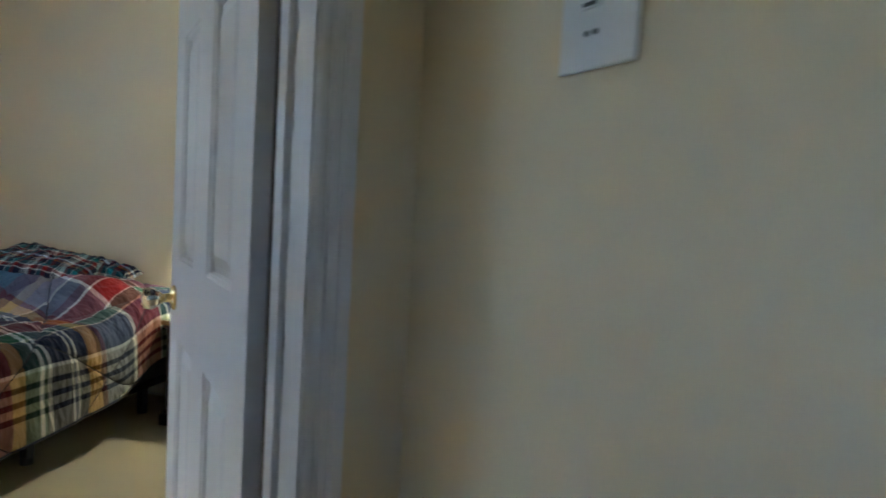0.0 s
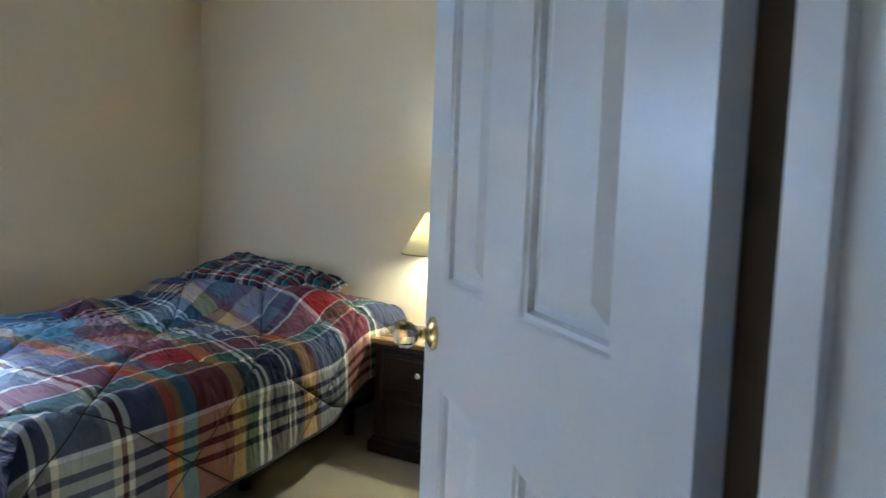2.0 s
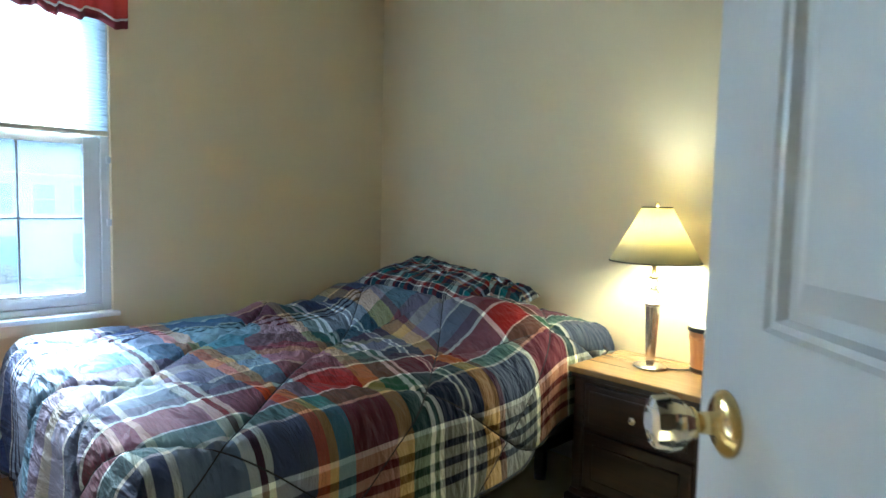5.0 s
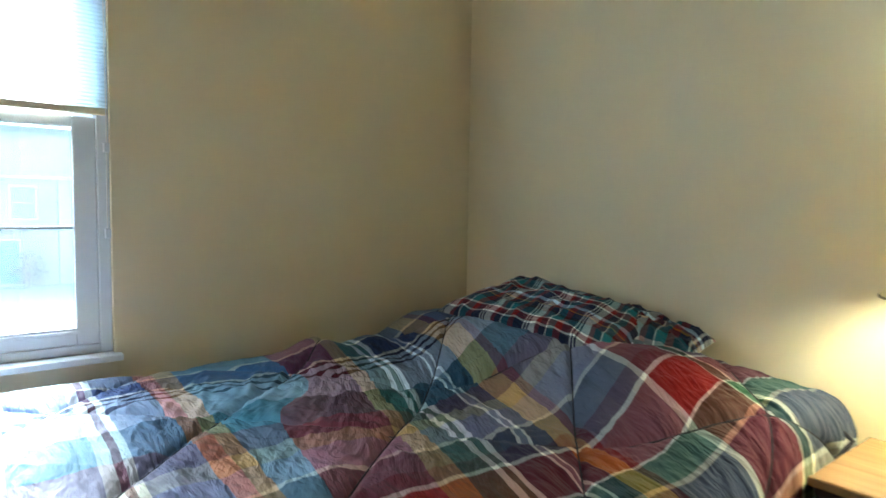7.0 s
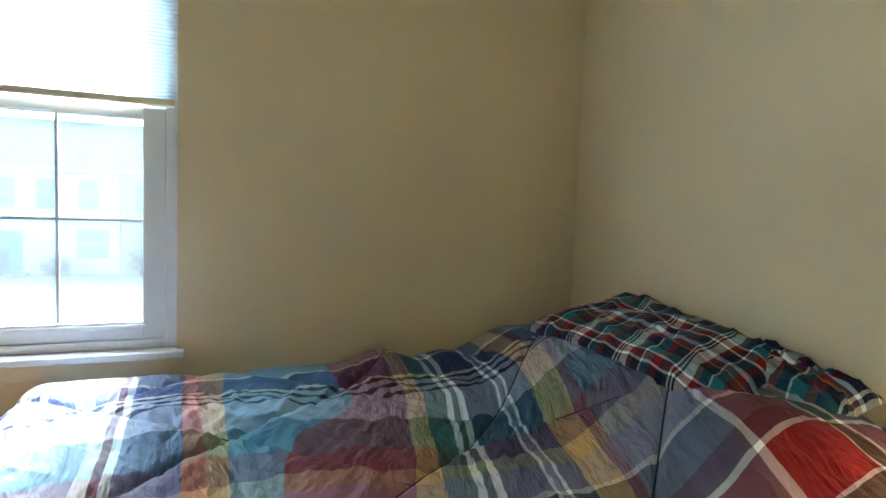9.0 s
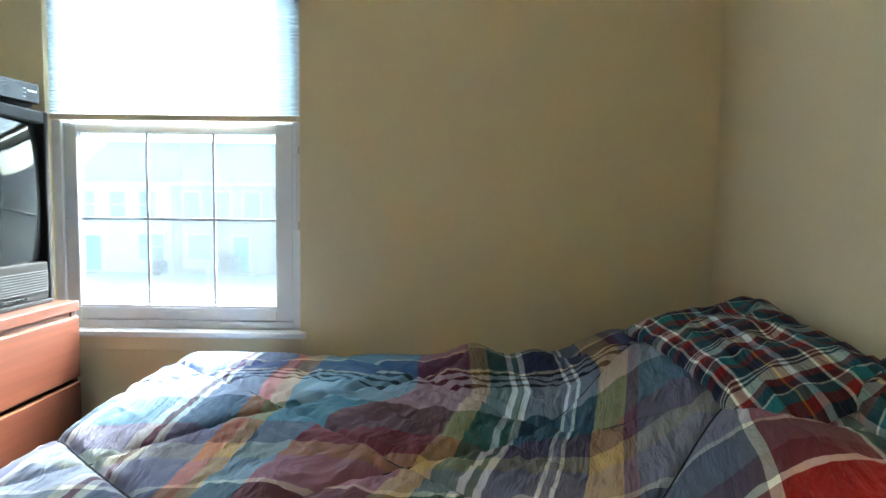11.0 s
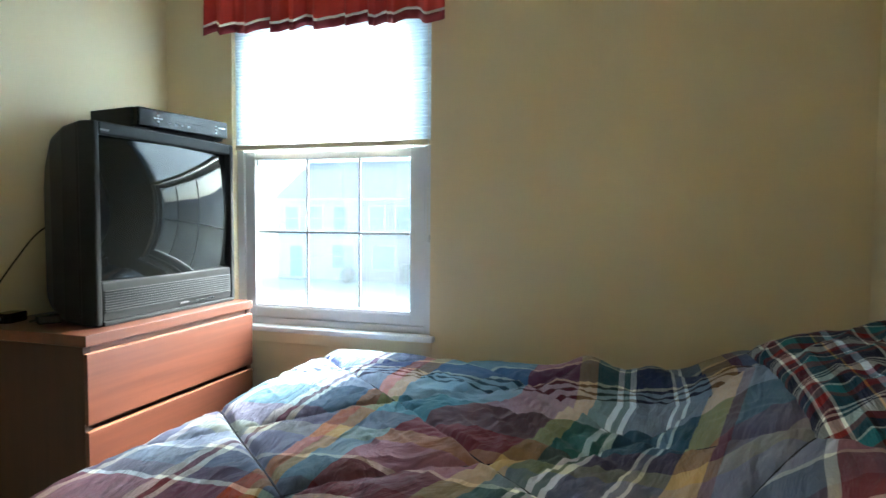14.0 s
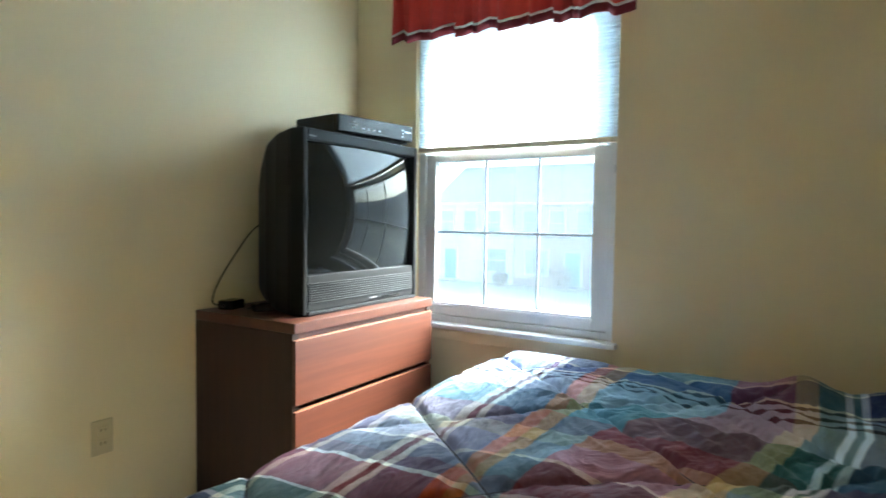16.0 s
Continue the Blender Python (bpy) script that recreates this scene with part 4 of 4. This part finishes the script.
# ---- nightstand and what stands on it ----
def nightstand():
    x0, x1, y0, y1, h = -2.30, -1.742, 3.10, 3.505, 0.565
    n = thing("nightstand", ((x0 + x1) / 2, (y0 + y1) / 2, 0), "dark walnut nightstand with a drawer and door", "nightstand")
    w, d = (x1 - x0) / 2, (y1 - y0) / 2
    part("top", box((-w, -d, h - 0.024), (w, d, h), 0.006, 3), M_TOPWOOD_LIT, n, "varnished brown top with lamplight in its colour")
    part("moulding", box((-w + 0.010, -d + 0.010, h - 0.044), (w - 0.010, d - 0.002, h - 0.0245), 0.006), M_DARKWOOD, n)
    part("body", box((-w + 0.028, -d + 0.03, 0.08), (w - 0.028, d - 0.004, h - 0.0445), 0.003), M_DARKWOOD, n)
    for x in (-w + 0.02, w - 0.062):
        part("stile", box((x, -d + 0.021, 0.082), (x + 0.042, -d + 0.045, h - 0.046), 0.004), M_DARKWOOD, n)
    f = -d + 0.03
    dr = part("drawer", box((-w + 0.068, f - 0.014, 0.335), (w - 0.068, f + 0.01, 0.505), 0.006), M_DARKWOOD, n)
    part("drawer_panel", box((-w + 0.09, f - 0.02, 0.358), (w - 0.09, f - 0.013, 0.482), 0.005), M_DARKWOOD, dr)
    do = part("door", box((-w + 0.068, f - 0.014, 0.1), (w - 0.068, f + 0.01, 0.322), 0.006), M_DARKWOOD, n)
    part("door_panel", box((-w + 0.11, f - 0.02, 0.142), (w - 0.11, f - 0.013, 0.28), 0.006), M_DARKWOOD, do)
    kb = part("knob", lathe([(0, 0), (0.008, 0), (0.006, 0.010), (0.015, 0.016), (0.017, 0.022), (0.010, 0.028), (0, 0.029)], 14), M_NICKEL, dr, "small bright metal knob", True)
    kb.matrix_basis = pose(0, f - 0.02, 0.422, 90)
    part("base", box((-w + 0.0, -d + 0.0, 0.0), (w, d - 0.002, 0.06), 0.008, 3), M_DARKWOOD, n)
    part("base_step", box((-w + 0.014, -d + 0.014, 0.0605), (w - 0.014, d - 0.003, 0.081), 0.005), M_DARKWOOD, n)
    return n


nightstand()


def table_lamp():
    L = thing("table_lamp", (-2.075, 3.318, 0.565), "lit nickel table lamp with cream cone shade", "lamp")
    part("base", lathe([(0, 0), (0.062, 0), (0.064, 0.004), (0.062, 0.010), (0.03, 0.016), (0.016, 0.02), (0, 0.02)], 48), M_NICKEL, L, "round polished nickel base", True)
    # fluted column, wider at the top
    b = bmesh.new()
    seg, rings = 48, []
    for r, z in [(0.014, 0.019), (0.015, 0.03), (0.026, 0.235), (0.027, 0.242)]:
        rings.append([b.verts.new(((r + 0.0016 * math.cos(12 * a)) * math.cos(a), (r + 0.0016 * math.cos(12 * a)) * math.sin(a), z)) for a in [2 * math.pi * k / seg for k in range(seg)]])
    for p, q in zip(rings, rings[1:]):
        for k in range(seg):
            b.faces.new((p[k], p[(k + 1) % seg], q[(k + 1) % seg], q[k]))
    b.faces.new(rings[0][::-1])
    b.faces.new(rings[-1])
    part("column", b, M_NICKEL, L, "fluted brushed nickel column", True)
    part("collar", lathe([(0, 0.242), (0.031, 0.243), (0.031, 0.250), (0.018, 0.255), (0, 0.256)], 36), M_NICKEL, L, smooth=True)
    part("crystal", lathe([(0, 0.256), (0.012, 0.257), (0.022, 0.275), (0.022, 0.29), (0.013, 0.305), (0.012, 0.31), (0.018, 0.32), (0.018, 0.333), (0.010, 0.343), (0, 0.344)], 16), M_CRYSTAL, L, "clear acrylic spindle")
    part("neck", lathe([(0, 0.344), (0.02, 0.345), (0.02, 0.352), (0.009, 0.357), (0.009, 0.40), (0.016, 0.405), (0.016, 0.44), (0, 0.44)], 24), M_BRASS, L, smooth=True)
    sb, st, rb, rt = 0.408, 0.612, 0.167, 0.054
    sh = part("shade", lathe([(rb, sb), (rt, st)], 64), M_SHADE, L, "cream fabric cone shade glowing from the bulb", True)
    so = sh.modifiers.new("cloth", "SOLIDIFY")
    so.thickness = 0.0012
    for rr, zz in ((rb, sb), (rt, st)):
        part("rim", lathe([(rr + 0.0012, zz - 0.002), (rr + 0.0022, zz + 0.0005), (rr + 0.0012, zz + 0.003), (rr - 0.0018, zz + 0.003), (rr - 0.0018, zz - 0.002), (rr + 0.0012, zz - 0.002)], 64), M_RIM, sh)
    part("bulb", lathe([(0, 0.44), (0.011, 0.441), (0.011, 0.50), (0.019, 0.525), (0.022, 0.547), (0.017, 0.565), (0, 0.575)], 24), M_BULB, L, "lit warm bulb", True)
    part("finial", lathe([(0, 0.612), (0.006, 0.613), (0.004, 0.62), (0.008, 0.626), (0, 0.634)], 16), M_BRASS, L, smooth=True)
    part("spider", tube([(-rt, 0, st - 0.004), (rt, 0, st - 0.004)], 0.0015, 6), M_BRASS, L)
    return L


M_RIM = mat("brown shade rim", (0.2, 0.15, 0.08), 0.6)
M_BULB = bpy.data.materials.new("lit bulb glass")
M_BULB.use_nodes = True
e = M_BULB.node_tree.nodes["Principled BSDF"]
e.inputs["Emission Color"].default_value = (1.0, 0.88, 0.62, 1)
e.inputs["Emission Strength"].default_value = BULB
table_lamp()
tagged(part("lamp_cord", tube(spline([(-2.02, 3.33, 0.571), (-1.98, 3.35, 0.570), (-1.95, 3.40, 0.570), (-1.96, 3.47, 0.570), (-1.95, 3.508, 0.56), (-1.9, 3.512, 0.3)]), 0.003), M_BLACK), "dark lamp cord trailing across the nightstand", "cord")


def bongos():
    g = thing("bongo_drums", (-1.80, 3.315, 0.5655), "pair of small orange wooden bongo drums", "drum")
    for x, y, r, h in [(0.0, 0.0, 0.072, 0.178), (-0.098, 0.104, 0.074, 0.178)]:
        sh = part("drum_shell", lathe([(0, 0.0), (r * 0.80, 0.0), (r * 0.84, 0.06), (r * 0.93, 0.13), (r * 0.95, h - 0.012), (0, h - 0.012)], 36, (x, y, 0)), M_BONGO, g, "orange-stained wooden shell", True)
        part("head", lathe([(0, h), (r * 0.9, h), (r * 0.97, h - 0.003), (r * 0.98, h - 0.008), (0, h - 0.008)], 36, (x, y, 0)), M_HIDE, sh, "pale hide drum head", True)
        part("rim_band", lathe([(r * 0.955, h - 0.022), (r * 1.02, h - 0.022), (r * 1.02, h - 0.006), (r * 0.955, h - 0.006), (r * 0.955, h - 0.022)], 36, (x, y, 0)), M_BLACK, sh, "black rim band")
        part("lower_band", lathe([(r * 0.80, 0.004), (r * 0.845, 0.004), (r * 0.85, 0.018), (r * 0.80, 0.018), (r * 0.80, 0.004)], 36, (x, y, 0)), M_DARKWOOD, sh)
        part("stave_ring", lathe([(r * 0.93, 0.126), (r * 0.965, 0.128), (r * 0.965, 0.134), (r * 0.93, 0.136)], 36, (x, y, 0)), M_BONGO, sh)
    part("bridge", box((-0.062, 0.038, 0.06), (-0.036, 0.066, 0.11), 0.004), M_BONGO, g)
    return g


bongos()


def wrapped_bundle():
    b = bmesh.new()
    bmesh.ops.create_icosphere(b, subdivisions=4, radius=1.0)
    for v in b.verts:
        n = noise.fractal(v.co * 2.2, 1.0, 2.0, 4)
        v.co *= 1 + 0.16 * n
        v.co = Vector((v.co.x * 0.125, v.co.y * 0.12, max(0, 0.17 + v.co.z * 0.175)))
    ob = tagged(part("plastic_bag", b, M_PLASTIC, None, "", True), "crumpled clear plastic bag standing on the carpet", "bag")
    ob.location = (-1.55, 3.33, 0.001)
    return ob


wrapped_bundle()
tagged(part("extension_cable", tube(spline([(-1.672, 3.50, 0.44), (-1.675, 3.47, 0.42), (-1.69, 3.48, 0.36), (-1.715, 3.49, 0.22), (-1.70, 3.48, 0.08), (-1.70, 3.46, 0.006)]), 0.003), M_BLACK), "black power cord hanging from the wall outlet", "cord")
pl = thing("power_plug", (-1.672, 3.508, 0.442), "black plug in the wall outlet", "plug")
part("plug_body", box((-0.016, -0.034, -0.014), (0.016, 0.0, 0.014), 0.005), M_BLACK, pl)


# ---- outside ----
GZ = -3.0
M_LAWN = mat("pale winter lawn", (0.33, 0.33, 0.22), 0.95, grain=0.4, scale=3, stain=0.3)
M_ASPH = mat("worn asphalt", (0.09, 0.09, 0.095), 0.9, grain=0.3, scale=8)
M_CONC = mat("concrete path", (0.4, 0.39, 0.37), 0.9, grain=0.2, scale=6)
M_SIDING = mat("pale vinyl siding", (0.62, 0.63, 0.62), 0.7, grain=0.1, scale=4)
M_BRICKF = mat("far tan brick", (0.42, 0.33, 0.28), 0.85, grain=0.3, scale=12)
M_ROOF = mat("grey shingles", (0.2, 0.2, 0.22), 0.9, grain=0.3, scale=9)
# Far glass and bush leaves are lightened in colour to stand for glare.
M_FARGLASS = mat("far window glass, paled as glare", (0.25, 0.29, 0.34), 0.2)
M_TEAL = mat("teal door paint", (0.14, 0.34, 0.34), 0.5)
M_BUSH = mat("evergreen leaves, paled as glare", (0.12, 0.15, 0.11), 0.8, grain=0.5, scale=20)
M_BARK = mat("grey bark", (0.12, 0.1, 0.085), 0.9, grain=0.4, scale=20)
structure("ground", box((-400, -400, GZ - 0.3), (400, 400, GZ)), M_LAWN, "pale winter lawn reaching to the horizon", "ground")
structure("road", box((-21, -200, GZ + 0.004), (-14, 200, GZ + 0.02)), M_ASPH, "grey asphalt street between the houses", "road")
structure("pavement", box((-23.2, -200, GZ + 0.004), (-21.8, 200, GZ + 0.12), 0.02), M_CONC, "concrete pavement along the street", "pavement")


def row_house(y0, width, material, door_at, label):
    h = thing("row_house", (-37, y0, GZ), label, "house", "houses across the street")
    part("wall", box((-9, 0.02, 0), (0, width - 0.02, 5.4)), material, h)
    b = bmesh.new()
    prof = [(0.4, 5.3), (-4.5, 8.2), (-9.4, 5.3)]
    lo, hi = [b.verts.new((x, -0.05, z)) for x, z in prof], [b.verts.new((x, width + 0.05, z)) for x, z in prof]
    for i in range(3):
        b.faces.new((lo[i], lo[(i + 1) % 3], hi[(i + 1) % 3], hi[i]))
    b.faces.new(lo)
    b.faces.new(hi[::-1])
    part("roof", b, M_ROOF, h)
    part("gutter", box((0.3, 0, 5.2), (0.48, width, 5.34)), M_TRIM, h)

    def opening(y, z, w, hh, name="window", material=M_FARGLASS):
        o = part(name, box((0.0, y, z), (0.05, y + w, z + hh)), material, h)
        fb = bmesh.new()
        for lo_, hi_ in [((0.0, y - 0.1, z - 0.1), (0.09, y, z + hh + 0.1)), ((0.0, y + w, z - 0.1), (0.09, y + w + 0.1, z + hh + 0.1)), ((0.0, y, z + hh), (0.09, y + w, z + hh + 0.1)), ((0.0, y, z - 0.1), (0.09, y + w, z))]:
            box(lo_, hi_, bm=fb)
        if name == "window":
            box((0.04, y, z + hh / 2 - 0.03), (0.08, y + w, z + hh / 2 + 0.03), bm=fb)
        part("frame", fb, M_TRIM, o)
        return o

    for y in (0.7, 2.5, 4.3):
        opening(y, 3.3, 0.95, 1.5)
    opening(door_at, 0.15, 0.95, 2.05, "door", M_TEAL)
    opening(4.2 if door_at < 3 else 0.9, 0.8, 1.5, 1.5)
    part("step", box((0.0, door_at - 0.3, 0), (1.1, door_at + 1.25, 0.15), 0.02), M_CONC, h)
    return h


for i in range(12):
    row_house(-20 + i * 6.2, 6.2, (M_SIDING, M_BRICKF)[i % 2], (1.0, 3.6)[i % 2], ("pale sided row house with a teal door", "tan brick row house with a teal door")[i % 2])


def bush(x, y, r, hgt):
    b = bmesh.new()
    rng = random.Random(int(x * 100 + y * 1000))
    for k in range(260):
        d = Vector((rng.gauss(0, 1), rng.gauss(0, 1), rng.gauss(0, 1))).normalized() * rng.uniform(0.5, 1.0)
        c = Vector((d.x * r, d.y * r, hgt / 2 + d.z * hgt / 2))
        s = rng.uniform(0.06, 0.14)
        m = Matrix.Translation(c) @ Euler((rng.uniform(0, 6), rng.uniform(0, 6), rng.uniform(0, 6))).to_matrix().to_4x4()
        vs = [b.verts.new(m @ Vector(p)) for p in [(-s, 0, 0), (0, -s * 0.5, s * 0.2), (s, 0, 0), (0, s * 0.5, -s * 0.2)]]
        b.faces.new(vs)
    o = thing("bush", (x, y, GZ), "dark evergreen bush before the row houses", "bush", "bushes before the houses")
    part("crown", b, M_BUSH, o)
    part("stem", tube([(0, 0, 0), (0.02, 0.01, hgt * 0.5)], 0.04, 6), M_BARK, o)
    return o


for k in range(16):
    bush(-35.6 - 0.4 * (k % 2), -14 + k * 3.3 + (k % 3) * 0.5, 0.6 + 0.2 * (k % 2), 1.0 + 0.5 * (k % 3))
